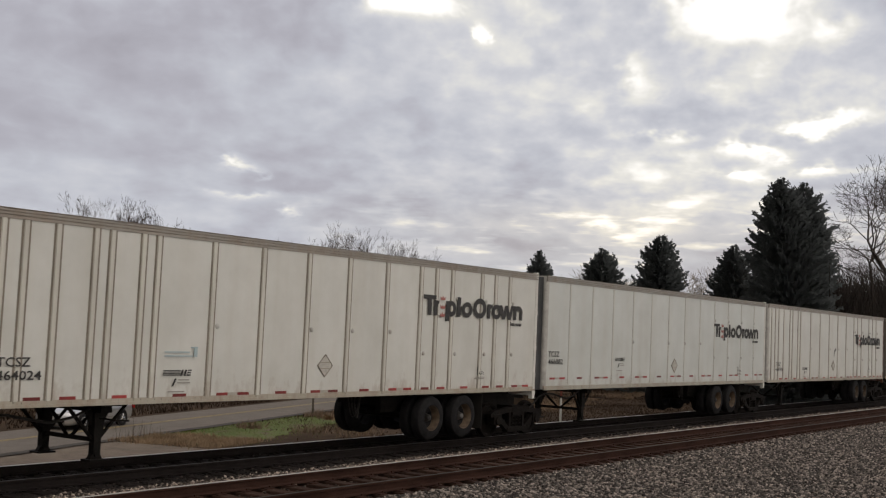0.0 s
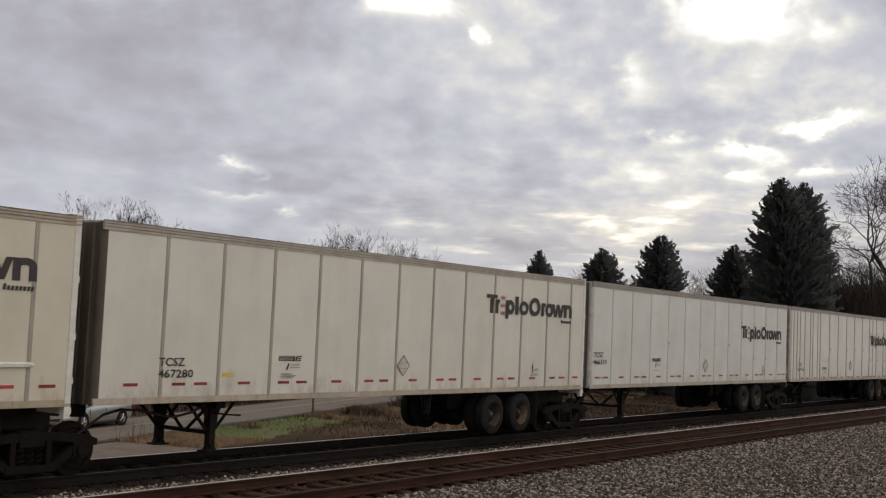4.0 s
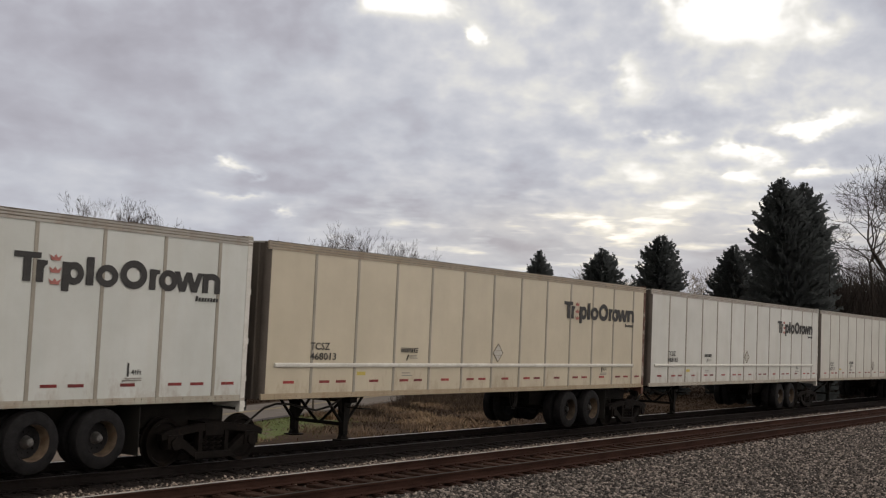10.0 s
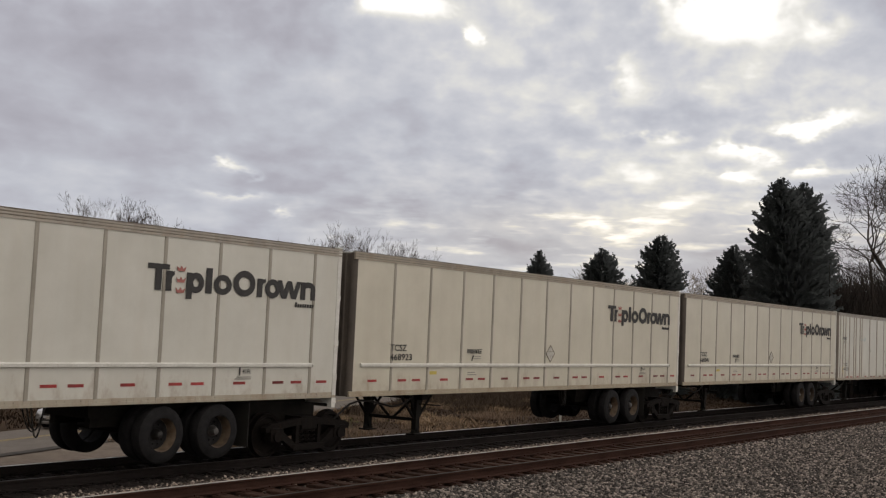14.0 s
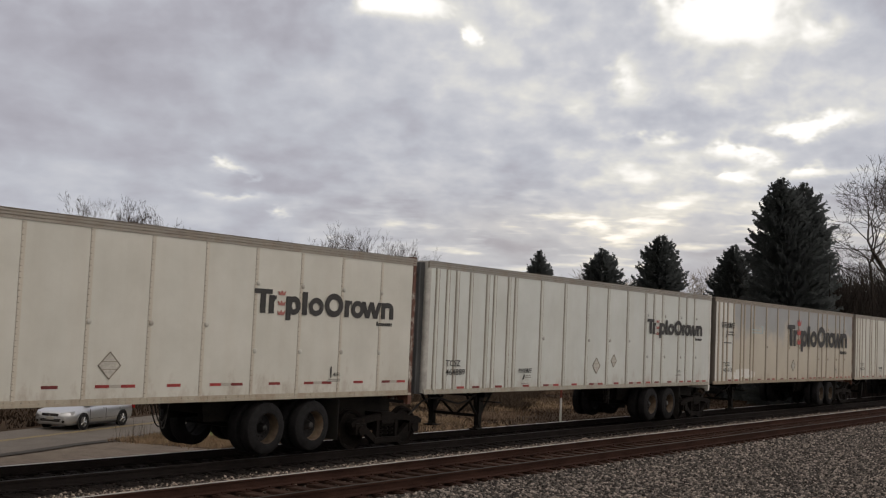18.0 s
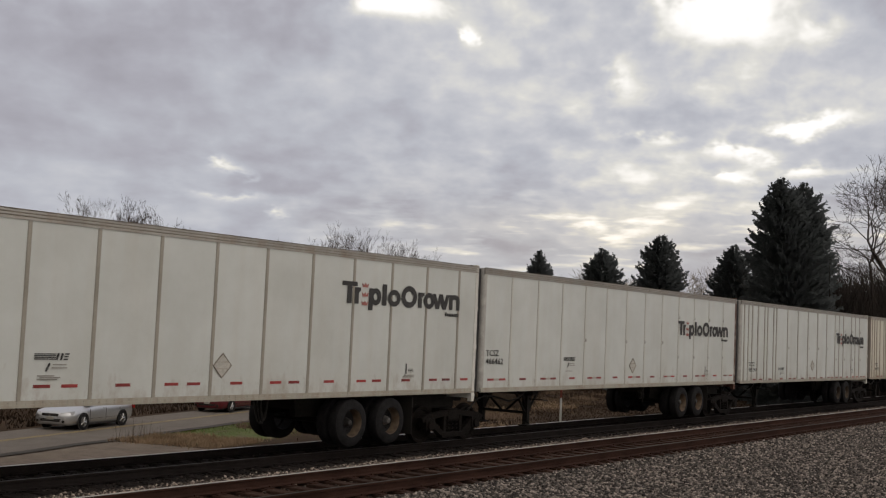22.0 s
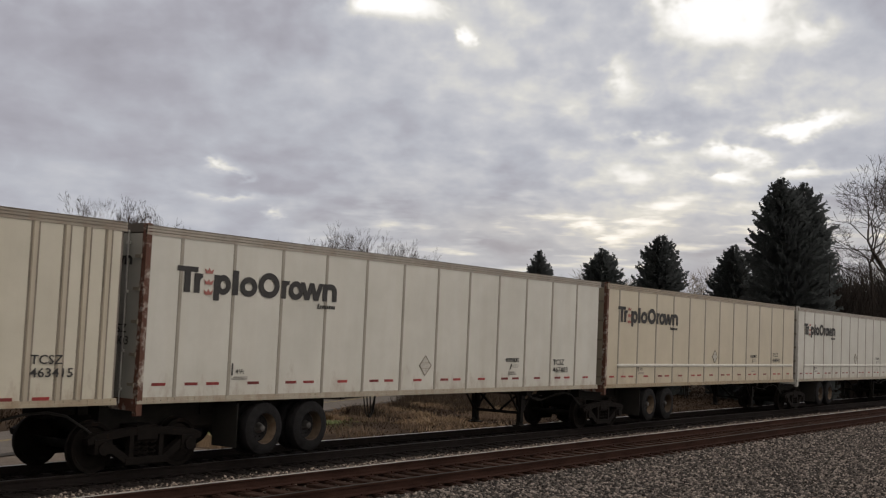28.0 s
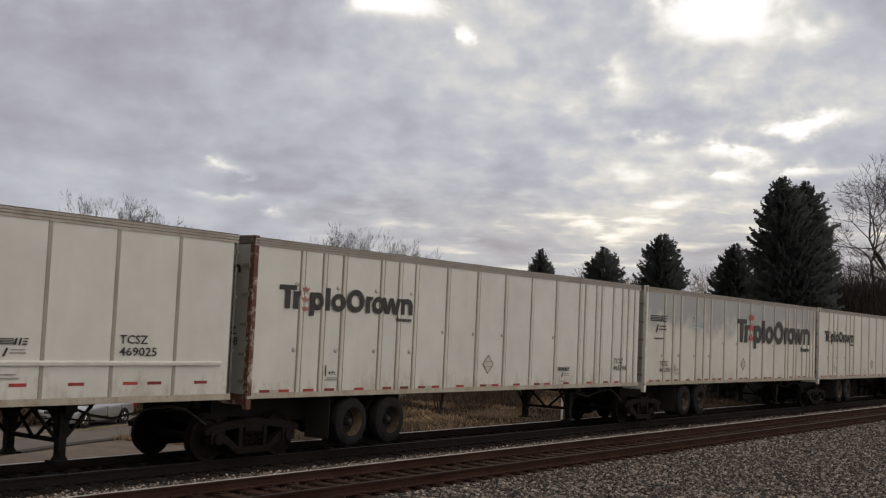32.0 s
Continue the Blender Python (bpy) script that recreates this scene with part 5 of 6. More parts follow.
    if make == "panelled" and not flip:
        part("sticker", once("yellow2", lambda: Shape().box(0, 0.27, -0.004, 0, 0, 0.075).mesh("sticker", M_YELLOW)), t, pose(X(13.40), -SPAN - 0.002, 1.60), label="small yellow sticker")
    # vent caps
    if make != "panelled":
        cap = once("cap", lambda: Shape().lathe([(0, 0.0), (0, 0.050), (-0.016, 0.047), (-0.026, 0.028), (-0.028, 0.0)], 0, 0, 14).mesh("vent_cap", M_POST, smooth=True))
        row = [(11.03, 2.50), (8.55, 2.50), (7.30, 2.51), (6.06, 2.52), (4.84, 2.07), (3.62, 2.07), (2.40, 2.07), (1.18, 2.07), (4.84, 3.33), (3.62, 3.33), (2.40, 3.33), (1.18, 3.33)]
        for s, z in row:
            part("vent_cap", cap, t, pose(X(s), -SPAN - 0.002, z), tint=tuple(c * 0.82 for c in tint))
    if "blot" in extras:
        part("paint_blot", once("blot", lambda: Shape().plate([(0, 0), (0.09, 0.02), (0.10, 0.16), (0.30, 0.27), (0.28, 0.36), (0.10, 0.28), (0.02, 0.14)], -0.003, 0.0).mesh("paint_blot", M_BLACK)), t, pose(X(8.0), -SPAN - 0.001, 2.2), label="black smeared patch")
    if "hatch" in extras:
        hm = once("hatch", lambda: Shape().box(0, 0.42, -0.006, 0, 0, 0.25).mesh("hatch", M_PAINT))
        h = part("hatch", hm, t, pose(X(15.35), -SPAN - 0.002, 3.64), tint=tuple(c * 0.9 for c in tint), label="small patch panel by the front end")
        rim_m = once("hatch_rim", lambda: Shape().box(-0.03, 0.45, -0.01, 0, -0.03, 0).box(-0.03, 0.45, -0.01, 0, 0.25, 0.28).box(-0.03, 0, -0.01, 0, 0, 0.25).box(0.42, 0.45, -0.01, 0, 0, 0.25).mesh("hatch_rim", M_FLANGE))
        part("hatch_rim", rim_m, h)
    if big and not flip:
        g = random.Random(5)
        for q in range(9):
            x0, z0, w, hh = 12.6 + 1.8 * g.random(), 1.42 + 0.22 * g.random(), 0.35 + 0.3 * g.random(), 0.06 + 0.08 * g.random()
            blob = [(w * math.cos(a) * g.uniform(0.7, 1.1), hh * math.sin(a) * g.uniform(0.6, 1.2)) for a in np.linspace(0, 2 * math.pi, 12, endpoint=False)]
            part("paint_smear", Shape().plate(blob, -0.002, 0.0).mesh("paint_smear", M_WHITEPOST), t, pose(X(x0), -SPAN - 0.001 - 0.0004 * q, z0), label="white paint smear")
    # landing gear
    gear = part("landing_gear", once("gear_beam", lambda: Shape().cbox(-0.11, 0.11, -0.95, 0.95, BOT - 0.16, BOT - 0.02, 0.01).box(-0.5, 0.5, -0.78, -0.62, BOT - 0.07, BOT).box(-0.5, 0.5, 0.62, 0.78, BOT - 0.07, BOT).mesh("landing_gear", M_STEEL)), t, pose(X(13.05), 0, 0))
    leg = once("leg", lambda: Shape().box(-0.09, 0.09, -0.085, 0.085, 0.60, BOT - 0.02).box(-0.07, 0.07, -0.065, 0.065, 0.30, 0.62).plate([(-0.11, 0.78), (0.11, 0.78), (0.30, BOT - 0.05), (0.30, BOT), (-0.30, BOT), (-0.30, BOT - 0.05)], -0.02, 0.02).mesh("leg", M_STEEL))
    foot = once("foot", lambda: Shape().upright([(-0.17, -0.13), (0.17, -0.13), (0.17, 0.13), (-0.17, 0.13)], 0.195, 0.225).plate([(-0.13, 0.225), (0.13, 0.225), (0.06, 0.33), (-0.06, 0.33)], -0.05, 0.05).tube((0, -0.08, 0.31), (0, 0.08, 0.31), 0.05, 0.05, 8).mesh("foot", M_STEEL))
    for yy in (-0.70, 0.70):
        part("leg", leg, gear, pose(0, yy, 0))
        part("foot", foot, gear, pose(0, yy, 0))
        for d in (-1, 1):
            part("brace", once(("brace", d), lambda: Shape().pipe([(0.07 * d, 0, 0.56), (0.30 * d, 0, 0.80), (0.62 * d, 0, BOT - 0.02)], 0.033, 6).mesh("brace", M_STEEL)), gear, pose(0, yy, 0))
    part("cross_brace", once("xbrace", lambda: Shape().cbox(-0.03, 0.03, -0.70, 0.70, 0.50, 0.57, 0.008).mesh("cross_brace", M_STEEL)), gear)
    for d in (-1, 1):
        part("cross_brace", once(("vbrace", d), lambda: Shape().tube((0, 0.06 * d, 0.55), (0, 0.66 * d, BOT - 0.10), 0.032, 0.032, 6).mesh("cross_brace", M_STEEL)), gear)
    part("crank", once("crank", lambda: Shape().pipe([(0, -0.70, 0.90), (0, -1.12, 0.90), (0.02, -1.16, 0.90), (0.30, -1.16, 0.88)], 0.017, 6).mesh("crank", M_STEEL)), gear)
    # cross members and the retracted road axles
    def members():
        s = Shape()
        for i in range(30):
            s.box(0.5 + i * 0.52, 0.56 + i * 0.52, -SPAN + 0.04, SPAN - 0.04, BOT + 0.005, BOT + 0.05)
        return s.mesh("cross_member", M_STEEL)

    tagged(part("cross_member", once("members", members), t), kind="stuff")
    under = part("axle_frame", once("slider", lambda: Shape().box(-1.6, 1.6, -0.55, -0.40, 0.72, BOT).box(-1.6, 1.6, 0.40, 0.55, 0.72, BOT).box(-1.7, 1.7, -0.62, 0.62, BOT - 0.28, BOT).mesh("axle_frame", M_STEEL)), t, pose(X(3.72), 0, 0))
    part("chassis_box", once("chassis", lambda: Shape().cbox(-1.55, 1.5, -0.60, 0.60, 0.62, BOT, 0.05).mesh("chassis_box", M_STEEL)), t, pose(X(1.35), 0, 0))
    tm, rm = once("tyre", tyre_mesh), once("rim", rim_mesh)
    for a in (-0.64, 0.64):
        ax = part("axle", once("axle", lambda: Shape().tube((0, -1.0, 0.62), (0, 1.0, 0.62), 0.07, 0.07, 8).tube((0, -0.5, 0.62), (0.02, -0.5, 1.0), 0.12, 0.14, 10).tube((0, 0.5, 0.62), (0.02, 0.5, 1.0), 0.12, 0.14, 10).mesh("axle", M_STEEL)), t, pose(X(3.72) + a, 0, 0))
        for yy in (-1.13, -0.80, 0.80, 1.13):
            part("tyre", tm, ax, pose(0, yy, 0.62))
            if yy == -1.13:
                part("rim", rm, ax, pose(0, yy, 0.62))
                part("hub", once("hub", hub_mesh), ax, pose(0, yy, 0.62))
    for yy in (-0.95, 0.95):
        part("mud_flap", once("flap", lambda: Shape().box(-0.006, 0.006, -0.32, 0.32, 0.30, BOT - 0.05).mesh("mud_flap", M_HOSE)), t, pose(X(2.35), yy, 0))
    part("air_hose", once(("hose", rp.randint(0, 3)), lambda: hose_loop(0, -1.0, number)), t, pose(X(6.62), 0, 0))
    part("tongue", once("tongue", lambda: Shape().plate([(-0.55, 0.98), (0.3, 0.88), (0.5, 0.88), (0.5, BOT), (-0.55, 1.10)], -0.28, 0.28).mesh("tongue", M_STEEL)), t, pose(X(LEN - 0.15), 0, 0) @ (Matrix.Diagonal((-1, 1, 1, 1)) if flip else Matrix.Identity(4)))
    part("air_line", once("airline", lambda: Shape().pipe([(0.10, -0.82, 0.66), (0.32, -0.82, 0.80), (0.60, -0.81, 0.96), (0.95, -0.8, 1.03), (1.35, -0.79, 1.01), (1.75, -0.78, 0.93), (2.15, -0.76, 0.86), (2.6, -0.74, 0.93), (2.95, -0.72, 1.07)], 0.024, 6).mesh("air_line", M_HOSE)), t, pose(X(LEN) , 0, 0) @ (Matrix.Diagonal((-1, 1, 1, 1)) if flip else Matrix.Identity(4)))
    return t


def rail_truck():
    """A two-axle rail truck; origin at rail height below its centre."""
    t = thing("rail_truck", "rusty black two-axle rail truck under the trailer ends", "rail truck", "rail trucks of the train")

    def frame_mesh():
        s = Shape()
        arch = [(-1.25, 0.36), (-1.25, 0.58), (-1.05, 0.66), (-0.55, 0.70), (-0.3, 0.74), (0.3, 0.74), (0.55, 0.70), (1.05, 0.66), (1.25, 0.58), (1.25, 0.36), (1.08, 0.36), (1.02, 0.52), (0.72, 0.50), (0.42, 0.20), (-0.42, 0.20), (-0.72, 0.50), (-1.02, 0.52), (-1.08, 0.36)]
        top = [(-1.22, 0.60), (-1.05, 0.67), (-0.3, 0.75), (0.3, 0.75), (1.05, 0.67), (1.22, 0.60), (1.2, 0.50), (0.9, 0.55), (0.36, 0.62), (-0.36, 0.62), (-0.9, 0.55), (-1.2, 0.50)]
        s.plate(top, -0.07, 0.07)
        s.plate([(-1.02, 0.53), (-0.80, 0.56), (-0.36, 0.26), (-0.42, 0.15)], -0.065, 0.065)
        s.plate([(1.02, 0.53), (0.80, 0.56), (0.36, 0.26), (0.42, 0.15)], -0.065, 0.065)
        s.cbox(-0.44, 0.44, -0.08, 0.08, 0.13, 0.25, 0.01)
        # added plate behind the springs, to keep the frame opening dark
        s.box(-0.30, 0.30, 0.065, 0.10, 0.18, 0.66)
        s.box(-0.36, -0.27, -0.06, 0.06, 0.24, 0.64).box(0.27, 0.36, -0.06, 0.06, 0.24, 0.64)
        for x in (-0.915, 0.915):
            s.box(x - 0.17, x + 0.17, -0.09, 0.09, 0.34, 0.58)
            s.tube((x, -0.13, 0.43), (x, 0.02, 0.43), 0.11, 0.11, 12)
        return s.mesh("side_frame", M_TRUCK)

    def spring_mesh():
        s = Shape()
        s.pipe([(0.055 * math.cos(a), 0.055 * math.sin(a), 0.26 + 0.0135 * a) for a in np.linspace(0, 8 * math.pi, 41)], 0.014, 4)
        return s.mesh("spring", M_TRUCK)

    def wheel_mesh():
        s = Shape().lathe([(-0.07, 0.0), (-0.07, 0.10), (-0.03, 0.14), (-0.02, 0.33), (-0.065, 0.36), (-0.065, 0.415), (0.045, 0.425), (0.05, 0.455), (0.075, 0.45), (0.075, 0.36), (0.02, 0.33), (0.02, 0.0)], 0, 0, 30)
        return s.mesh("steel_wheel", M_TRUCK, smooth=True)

    for y in (-1.0, 1.0):
        part("side_frame", once("sideframe", frame_mesh), t, pose(0, y, 0))
        for x in (-0.17, 0.0, 0.17):
            part("spring", once("spring", spring_mesh), t, pose(x, y, 0))
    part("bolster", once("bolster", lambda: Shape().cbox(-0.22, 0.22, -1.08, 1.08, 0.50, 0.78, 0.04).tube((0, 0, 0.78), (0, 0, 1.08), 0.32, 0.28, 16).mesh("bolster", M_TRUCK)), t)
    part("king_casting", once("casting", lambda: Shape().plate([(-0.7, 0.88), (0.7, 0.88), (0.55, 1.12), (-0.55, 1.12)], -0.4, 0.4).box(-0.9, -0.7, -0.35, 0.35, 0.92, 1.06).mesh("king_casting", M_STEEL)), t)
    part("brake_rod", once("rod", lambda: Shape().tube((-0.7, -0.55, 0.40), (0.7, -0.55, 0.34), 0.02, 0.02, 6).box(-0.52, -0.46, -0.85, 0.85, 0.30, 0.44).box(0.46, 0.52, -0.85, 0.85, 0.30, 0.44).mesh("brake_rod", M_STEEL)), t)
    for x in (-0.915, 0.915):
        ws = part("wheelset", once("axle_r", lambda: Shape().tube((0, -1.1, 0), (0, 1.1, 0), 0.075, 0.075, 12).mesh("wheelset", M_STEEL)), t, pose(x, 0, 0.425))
        part("steel_wheel", once("wheel", wheel_mesh), ws, pose(0, -0.7525, 0))
        part("steel_wheel", once("wheel", wheel_mesh), ws, pose(0, 0.7525, 0, 0, 0, 180))
    return t


WHITE, COOL, CREAM, BONE, DIRTY, TAN = (0.586, 0.588, 0.558), (0.548, 0.570, 0.552), (0.552, 0.521, 0.434), (0.568, 0.560, 0.512), (0.475, 0.43, 0.353), (0.525, 0.468, 0.358)
R0, PITCH = 25.25, 16.5755
L0, TAIL_PITCH = 425.5, 16.56
# play in the couplings of some trailers
SLACK = {0: -0.05, 2: -0.06, 12: -0.06, 16: -0.09, 18: 0.05, 22: -0.14, 23: -0.06}
# make, fleet number, colour, options; in the order in which they pass
TRAIN = [
    ("panelled", "467205", WHITE, {}),
    ("ribbed", "464024", WHITE, {"extras": ("blue",), "high": 2.93}),
    ("riveted", "466082", COOL, {}),
    ("ribbed", "464789", WHITE, {"rusty": True, "extras": ("blot",)}),
    ("panelled", "468387", CREAM, {"guard": True}),
    ("panelled", "467280", BONE, {}),
    ("riveted", "466319", COOL, {"rusty": True}),
    ("ribbed", "464395", WHITE, {"extras": ("blue",)}),
    ("panelled", "467732", CREAM, {}),
    ("panelled", "468893", BONE, {"guard": True, "extras": ("hatch",)}),
    ("panelled", "467347", COOL, {}),
    ("panelled", "468013", TAN, {"guard": True, "rusty": True}),
    ("panelled", "468165", WHITE, {"guard": True}),
    ("panelled", "467117", BONE, {"rusty": True}),
    ("panelled", "468876", BONE, {"guard": True}),
    ("panelled", "468923", CREAM, {"guard": True}),
    ("panelled", "468040", CREAM, {"guard": True}),
    ("ribbed", "461820", BONE, {"extras": ("small", "yellow")}),
    ("riveted", "466714", BONE, {"rusty": True, "extras": ("hatch",)}),
    ("ribbed", "464889", COOL, {"extras": ("placard2",)}),
    ("ribbed", "461613", DIRTY, {"big": True, "rusty": True}),
    ("ribbed", "465741", BONE, {"rusty": True}),
    ("panelled", "467313", COOL, {}),
    ("riveted", "466462", COOL, {"rusty": True}),
    ("ribbed", "465290", COOL, {}),
    ("ribbed", "464238", CREAM, {"extras": ("blue",), "high": 3.00}),
]
TAIL = [
    ("ribbed", "461266", BONE, {"big": True, "rusty": True}),
    ("ribbed", "463415", CREAM, {"extras": ("blue",)}),
    ("panelled", "467403", BONE, {"rusty": True}),
    ("panelled", "468043", TAN, {"guard": True, "rusty": True}),
    ("panelled", "468781", BONE, {"guard": True}),
    ("panelled", "469025", WHITE, {"guard": True}),
    ("ribbed", "465748", WHITE, {"rusty": True, "high": 2.86}),
    ("ribbed", "461390", BONE, {"big": True}),
    ("ribbed", "464512", BONE, {}),
    ("panelled", "467611", WHITE, {}),
]
MAKES = {"ribbed": "trailer with outside posts", "panelled": "smooth-panelled trailer", "riveted": "trailer with riveted seams"}


def described(make, tint, opt, flip):
    tone = {WHITE: "white", COOL: "greyish white", BONE: "off-white", CREAM: "cream", DIRTY: "brown-stained white", TAN: "tan-stained cream"}[tint]
    more = " and a rub rail" if opt.get("guard") else (" and a large emblem" if opt.get("big") else (" and rusty door frame" if opt.get("rusty") else ""))
    return f"grimy {tone} {MAKES[make]}{more}" + (", doors leading" if flip else "")


ROLLING = []
for i, (make, number, tint, opt) in enumerate(TRAIN):
    k = i - 1
    rear = R0 + PITCH * k + SLACK.get(k, 0.0)
    ROLLING.append((trailer(make, number, tint, described(make, tint, opt, False), **opt), rear - LEN))
for j, (make, number, tint, opt) in enumerate(TAIL):
    ROLLING.append((trailer(make, number, tint, described(make, tint, opt, True), flip=True, **opt), L0 + TAIL_PITCH * j))
truck = rail_truck()
centres = [R0 + PITCH * k - 0.47 for k in range(-1, 25)] + [L0 + TAIL_PITCH * j + 0.47 for j in range(10)]
ROLLING.append((truck, centres[0]))
for c in centres[1:]:
    ROLLING.append((copy_thing(truck, pose(c, 0, 0)), c))


def coupler_unit():
    """The adapter between the two back-to-back halves of the train."""
    t = thing("coupler_adapter", "black coupler adapter with an orange crossover platform", "coupler")
    part("draft_beam", Shape().cbox(-1.2, 1.2, -0.3, 0.3, 0.78, 1.08, 0.03).mesh("draft_beam", M_STEEL), t)
    part("platform", Shape().plate([(-0.75, 1.12), (0.55, 1.12), (0.30, 1.72), (-0.55, 1.72)], -0.75, 0.75).mesh("platform", M_ORANGE), t, label="orange sloping crossover platform")
    part("caution", lettering("CROSS OVER", 0.14, 0.95, M_TAPE_W), t, pose(-0.62, -0.756, 1.42))
    rails = Shape()
    for y in (-0.9, 0.9):
        rails.pipe([(-0.1, y, 1.0), (-0.1, y, 1.64), (1.05, y, 1.64), (1.05, y, 1.0)], 0.035, 6)
    part("hand_rail", rails.mesh("hand_rail", M_STEEL), t)
    part("valve_box", Shape().cbox(0.15, 1.10, -0.95, 0.6, 1.0, 1.42, 0.05).mesh("valve_box", M_STEEL), t)
    return t


COUPLER = coupler_unit()
ROLLING.append((COUPLER, R0 + PITCH * 24 + 1.2))
FACING = ROLLING[26][0]
for (ob, x), (make, number, tint, opt) in zip(ROLLING[26:36], TAIL):
    emblem("door_emblem", 2.0, 0.20, ob, pose(-0.012, 1.02, 3.48, 0, 0, -90), "small dark emblem on the doors")
    part("door_marks", lettering("TCSZ", 0.15, 0.58, M_BLACK), ob, pose(-0.012, -0.36, 2.33, 0, 0, -90))
    part("door_number", lettering(number, 0.15, 0.74, M_BLACK), ob, pose(-0.012, -0.26, 2.13, 0, 0, -90))
part("door_sticker", Shape().plate([(0, 0), (0.46, 0), (0.46, 0.36), (0.23, 0.55), (0, 0.36)], -0.003, 0.003).mesh("door_sticker", M_YELLOW), FACING, pose(-0.012, 0.78, 2.15, 0, 0, -90), "yellow house-shaped door sticker")
part("door_placard", Shape().plate([(-0.2, 0), (0, -0.2), (0.2, 0), (0, 0.2)], -0.008, 0).mesh("door_placard", M_PLACARD), FACING, pose(-0.014, 0.62, 1.62, 0, 0, -90))


# ---- cars waiting on the road ----
def car(label, paint, low=1.0):
    """A saloon or van facing -x; origin on the road under its middle."""
    c = thing("car", label, "car", "cars waiting on the road")
    W2 = 0.87
    # stations along the car: x, underside, waist, half width, crown of the bonnet or deck
    cuts = [(-2.36, 0.34, 0.60, 0.50, 0.0), (-2.33, 0.26, 0.66, 0.66, 0.01), (-2.25, 0.21, 0.72, 0.77, 0.025), (-2.10, 0.19, 0.765, 0.825, 0.04), (-1.85, 0.18, 0.81, 0.855, 0.05), (-1.5, 0.18, 0.86, 0.87, 0.05), (-1.1, 0.18, 0.915, 0.875, 0.045),
            (-0.5, 0.18, 0.945, 0.88, 0.03), (0.4, 0.18, 0.96, 0.88, 0.03), (1.2, 0.18, 0.975, 0.88, 0.03), (1.75, 0.20, 0.985, 0.865, 0.035), (2.1, 0.23, 0.975, 0.83, 0.03), (2.27, 0.28, 0.92, 0.76, 0.02), (2.34, 0.36, 0.82, 0.62, 0.0)]
    bm = bmesh.new()
    rings = []
    for x, lo, hi, w, crown in cuts:
        hgt = hi - lo
        ring = [(0.0, lo), (0.80 * w, lo), (0.94 * w, lo + 0.10 * hgt), (0.985 * w, lo + 0.30 * hgt), (1.0 * w, lo + 0.52 * hgt), (0.985 * w, lo + 0.72 * hgt), (0.955 * w, lo + 0.88 * hgt), (0.90 * w, lo + 0.965 * hgt), (0.80 * w, hi + crown * 0.25), (0.50 * w, hi + crown * 0.75), (0.0, hi + crown)]
        ring = ring + [(-y, z) for y, z in ring[-2:0:-1]]
        rings.append([bm.verts.new((x, y, z)) for y, z in ring])
    for a, b in zip(rings, rings[1:]):
        for i in range(len(a)):
            bm.faces.new((a[i], a[(i + 1) % len(a)], b[(i + 1) % len(a)], b[i]))
    bm.faces.new(rings[0][::-1])
    bm.faces.new(rings[-1])
    bmesh.ops.recalc_face_normals(bm, faces=bm.faces)
    me = bpy.data.meshes.new("body")
    bm.to_mesh(me)
    bm.free()
    me.materials.append(paint)
    me.polygons.foreach_set("use_smooth", [True] * len(me.polygons))
    me.set_sharp_from_angle(angle=radians(50))
    body = part("body", me, c)
    part("sill", Shape().cbox(-1.0, 0.98, -W2 * 0.99, W2 * 0.99, 0.165, 0.235, 0.02).mesh("sill", M_HOSE), body, label="dark lower sill")
    cab = Shape()
    lower = [(-1.15, 0.95), (1.95, 0.98)]
    upper = [(-0.35, 1.42 * low), (1.25, 1.43 * low)]
    vs = [(x, s * W2 * 0.93, z) for x, z in lower for s in (-1, 1)] + [(x, s * W2 * 0.74, z) for x, z in upper for s in (-1, 1)]
    cab.add(vs, [(0, 1, 5, 4), (2, 6, 7, 3), (0, 4, 6, 2), (1, 3, 7, 5), (4, 5, 7, 6), (0, 2, 3, 1)])
    part("windows", cab.mesh("windows", M_GLASS), c)
    part("roof", Shape().plate([(-0.38, 1.41 * low), (1.28, 1.42 * low), (1.1, 1.47 * low), (-0.15, 1.47 * low)], -W2 * 0.75, W2 * 0.75).mesh("roof", paint), c)
    pil = Shape()
    for s in (-1, 1):
        for (x0, z0), (x1, z1) in (((-1.16, 0.95), (-0.36, 1.42 * low)), ((0.42, 0.98), (0.42, 1.43 * low)), ((1.96, 0.98), (1.26, 1.43 * low))):
            pil.tube((x0, s * W2 * 0.93, z0), (x1, s * W2 * 0.745, z1), 0.045, 0.045, 6)
    part("pillars", pil.mesh("pillars", paint), c)
    wheel = Shape().lathe([(-0.10, 0.20), (-0.105, 0.28), (-0.08, 0.32), (0.08, 0.32), (0.105, 0.28), (0.10, 0.20)], 0, 0, 26).mesh("tyre", M_TYRE, smooth=True)
    rim = Shape().lathe([(-0.085, 0.205), (-0.095, 0.19), (-0.05, 0.17), (-0.05, 0.04), (-0.09, 0.03), (-0.09, 0), (0.05, 0), (0.05, 0.2)], 0, 0, 20)
    for i in range(5):
        a = 2 * math.pi * i / 5
        rim.tube((0, -0.07, 0), (0.19 * math.cos(a), -0.08, 0.19 * math.sin(a)), 0.035, 0.022, 5)
    rim = rim.mesh("rim", M_CHROME)
    for x in (-1.38, 1.36):
        for s in (-1, 1):
            part("wheel_arch", Shape().lathe([(-0.02, 0.0), (-0.02, 0.37), (0.02, 0.37), (0.02, 0.0)], 0, 0, 22).mesh("wheel_arch", M_HOSE), c, pose(x, s * 0.866, 0.32))
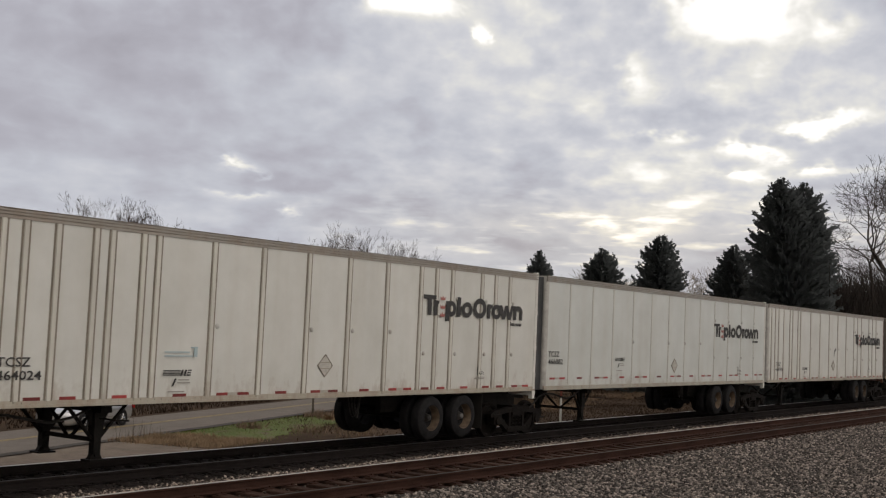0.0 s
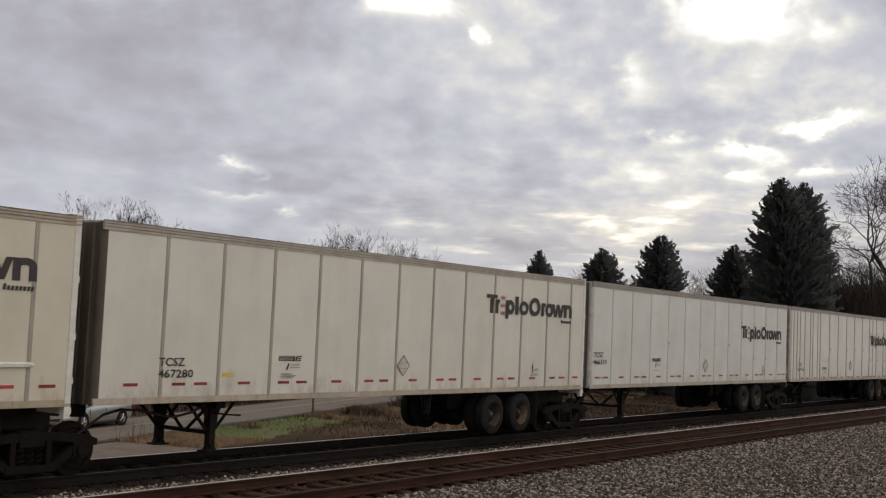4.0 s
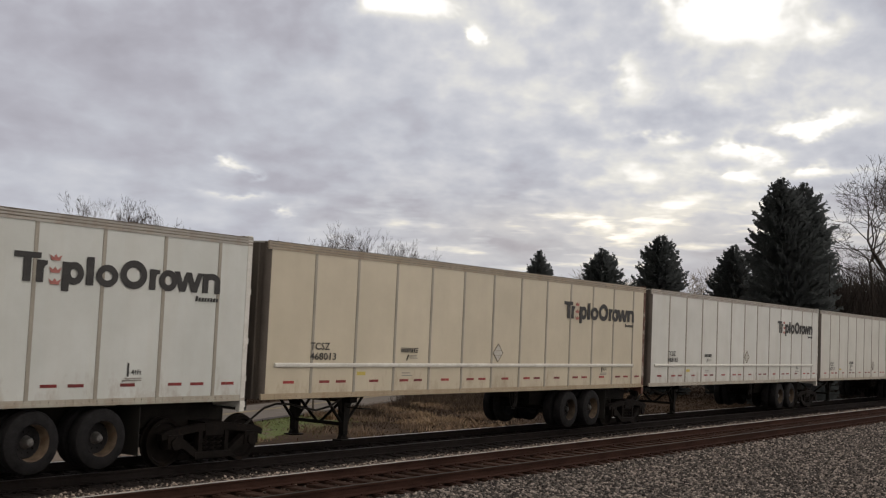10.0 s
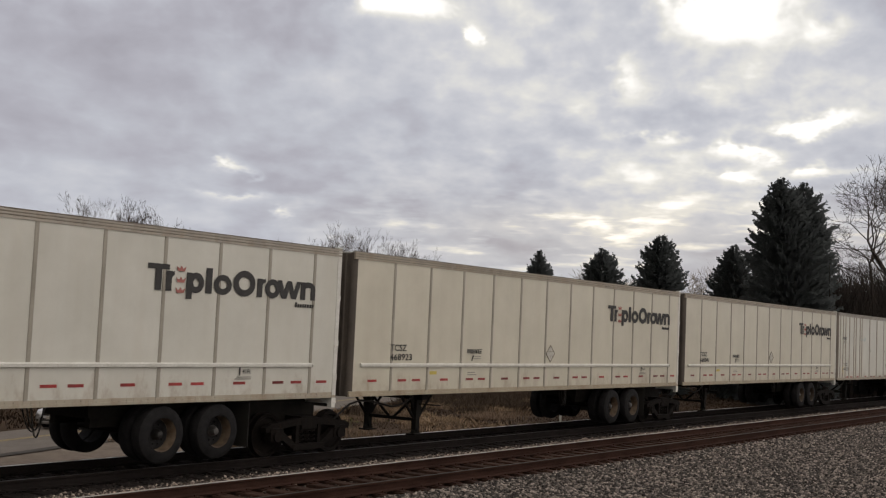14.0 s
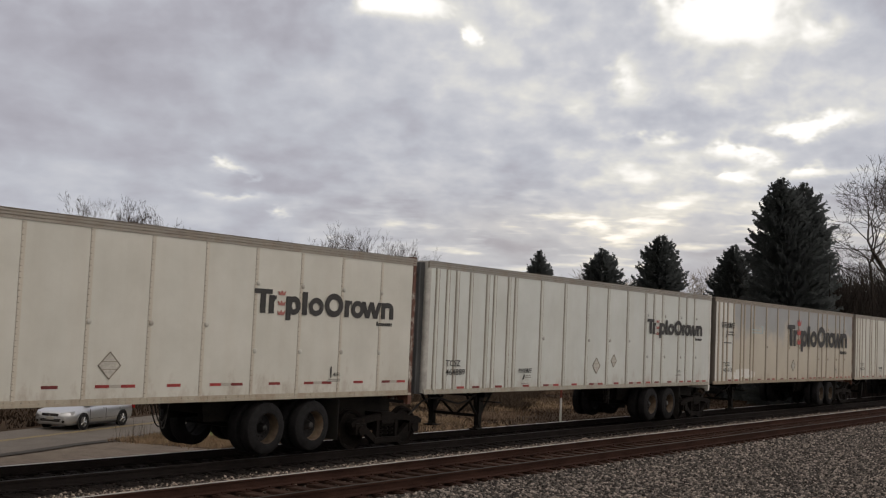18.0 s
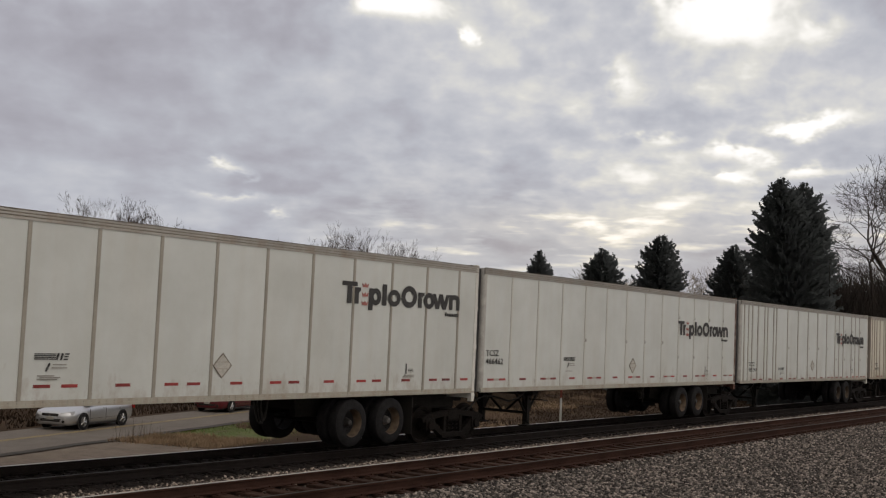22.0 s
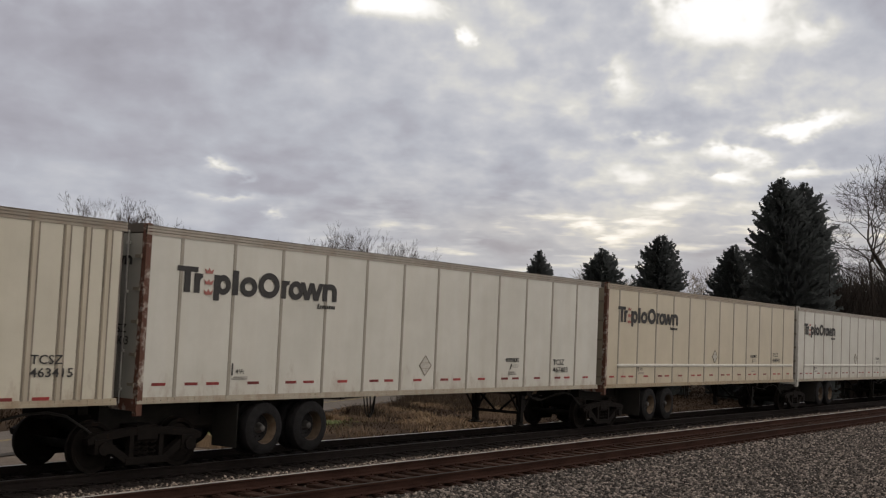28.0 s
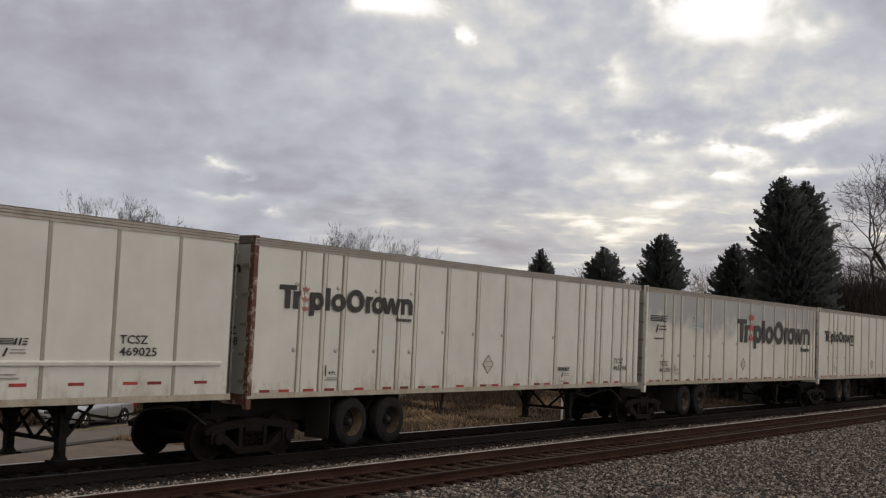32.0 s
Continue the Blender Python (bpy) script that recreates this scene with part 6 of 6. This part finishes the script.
            w = part("wheel", wheel, c, pose(x, s * 0.805, 0.32, 0, 0, 0 if s < 0 else 180))
            part("rim", rim, w)
    for s in (-1, 1):
        lens = Shape().add([(-2.335, s * 0.47, 0.585), (-2.34, s * 0.47, 0.685), (-2.262, s * 0.66, 0.575), (-2.25, s * 0.66, 0.722), (-2.12, s * 0.805, 0.60), (-2.10, s * 0.80, 0.745), (-1.97, s * 0.845, 0.66), (-1.94, s * 0.84, 0.765),
                            (-2.20, s * 0.47, 0.60), (-2.20, s * 0.47, 0.69), (-2.0, s * 0.70, 0.60), (-2.0, s * 0.70, 0.73)],
                           [(0, 2, 3, 1), (2, 4, 5, 3), (4, 6, 7, 5), (0, 1, 9, 8), (6, 10, 11, 7), (0, 8, 10, 2), (2, 10, 6, 4), (1, 3, 11, 9), (3, 5, 7, 11), (8, 9, 11, 10)])
        part("headlight", lens.mesh("headlight", M_LAMP), body)
        part("fog_lamp", Shape().tube((-2.36, s * 0.60, 0.36), (-2.25, s * 0.60, 0.36), 0.055, 0.05, 12).mesh("fog_lamp", M_HOSE), body)
        part("tail_light", Shape().box(2.24, 2.31, s * 0.52, s * 0.86, 0.70, 0.90).mesh("tail_light", M_TAIL), body)
        part("mirror", Shape().cbox(-0.95, -0.78, s * 0.86, s * 1.02, 0.98, 1.10, 0.02).mesh("mirror", paint), body)
        doors = Shape()
        for x in (-0.95, 0.15, 1.15):
            doors.box(x, x + 0.007, s * (W2 + 0.008) - 0.006, s * (W2 + 0.008) + 0.006, 0.36, 0.80)
        doors.box(-0.95, 1.15, s * (W2 + 0.008) - 0.006, s * (W2 + 0.008) + 0.006, 0.42, 0.428)
        part("door_gap", doors.mesh("door_gap", M_HOSE), body)
        part("door_handle", Shape().cbox(-0.05, 0.12, s * (W2 + 0.012) - 0.012, s * (W2 + 0.012) + 0.012, 0.80, 0.835, 0.005).mesh("door_handle", paint), body)
    part("grille", Shape().cbox(-2.372, -2.25, -0.38, 0.38, 0.555, 0.665, 0.02).mesh("grille", M_HOSE), body)
    part("grille_bar", Shape().box(-2.378, -2.365, -0.38, 0.38, 0.603, 0.617).box(-2.378, -2.365, -0.02, 0.02, 0.555, 0.665).mesh("grille_bar", M_CHROME), body)
    part("air_intake", Shape().cbox(-2.368, -2.25, -0.46, 0.46, 0.345, 0.41, 0.01).mesh("air_intake", M_HOSE), body)
    part("bumper_strip", Shape().cbox(-2.366, -2.24, -0.50, 0.50, 0.42, 0.455, 0.01).mesh("bumper_strip", M_HOSE), body, label="dark strip across the bumper")
    part("number_plate", Shape().box(-2.385, -2.36, -0.16, 0.16, 0.43, 0.54).mesh("number_plate", M_TAPE_W), body, label="plain pale plate")
    return c


def on_lane(s, q):
    x, y = on_road(s, q)
    return pose(x, y, float(ground_z(x, y)) + 0.05, 0, 0, math.degrees(ROAD_TURN))


SILVER = car("silver saloon car waiting on the asphalt", car_paint("silver_car_paint", (0.60, 0.605, 0.62), 0.80))
SILVER.matrix_basis = on_lane(35.97, 12.92)
RED = car("dark red car pulling up behind another car", car_paint("red_car_paint", (0.105, 0.006, 0.012), 0.1))
DARK = car("black car waiting in the line of cars", car_paint("black_car_paint", (0.02, 0.02, 0.024), 0.1))
GREY = car("dark grey car at the end of the line", car_paint("grey_car_paint", (0.09, 0.10, 0.11), 0.3))


def motions():
    """All that moves: the train and its wheels, the late cars, the clouds."""
    trucks = [ob for ob, x in ROLLING if ob.name.startswith("rail_truck")]
    turn = math.degrees(SPEED / 0.425)
    for side in (-0.915, 0.915):
        sets = [w for ob in trucks for w in ob.children if w.name.startswith("wheelset") and w.matrix_basis.translation.x * side > 0]
        walk(sets[0], [(f / FPS, pose(side, 0, 0.425, 0, -((turn * f / FPS) % 360), 0)) for f in range(32 * FPS + 1)])
        rolling = sets[0].animation_data
        for w in sets[1:]:
            w.rotation_mode = "QUATERNION"
            w.animation_data_create()
            w.animation_data.action = rolling.action
            w.animation_data.action_slot = rolling.action_slot
    # the train runs evenly, but for a slight check late on
    late = lambda t: 0.46 * min(1.0, max(0.0, (t - 24.6) / 0.3))
    for ob, x in ROLLING:
        walk(ob, [(t, pose(x - SPEED * t + late(t), 0, 0)) for t in (0.0, 12.0, 20.0, 23.0, 24.0, 24.4, 24.6, 24.75, 24.9, 25.1, 25.5, 26.5, 29.0, 32.0)])
    walk(RED, [(t, on_lane(d - 0.5, 12.95)) for t, d in ((0.0, 190), (14.0, 104), (18.5, 69.5), (19.8, 60.5), (20.8, 54.3), (21.9, 49.3), (22.6, 47.6), (23.1, 47.4), (32.0, 47.4))])
    walk(DARK, [(t, on_lane(d - 1.9, 13.0)) for t, d in ((0.0, 230), (20.0, 99), (23.5, 67.5), (24.9, 59.0), (25.6, 57.1), (26.1, 56.8), (32.0, 56.8))])
    walk(GREY, [(t, on_lane(d - 2.3, 13.0)) for t, d in ((0.0, 270), (24.0, 106), (27.0, 72), (28.3, 64.6), (29.0, 64.0), (32.0, 64.0))])
    walk(BACKDROP, [(0.0, pose(*EYE)), (32.0, pose(*EYE, 0, 0, 0.85) @ pose(0, 0, 0, -0.25, 0, 0))])


motions()
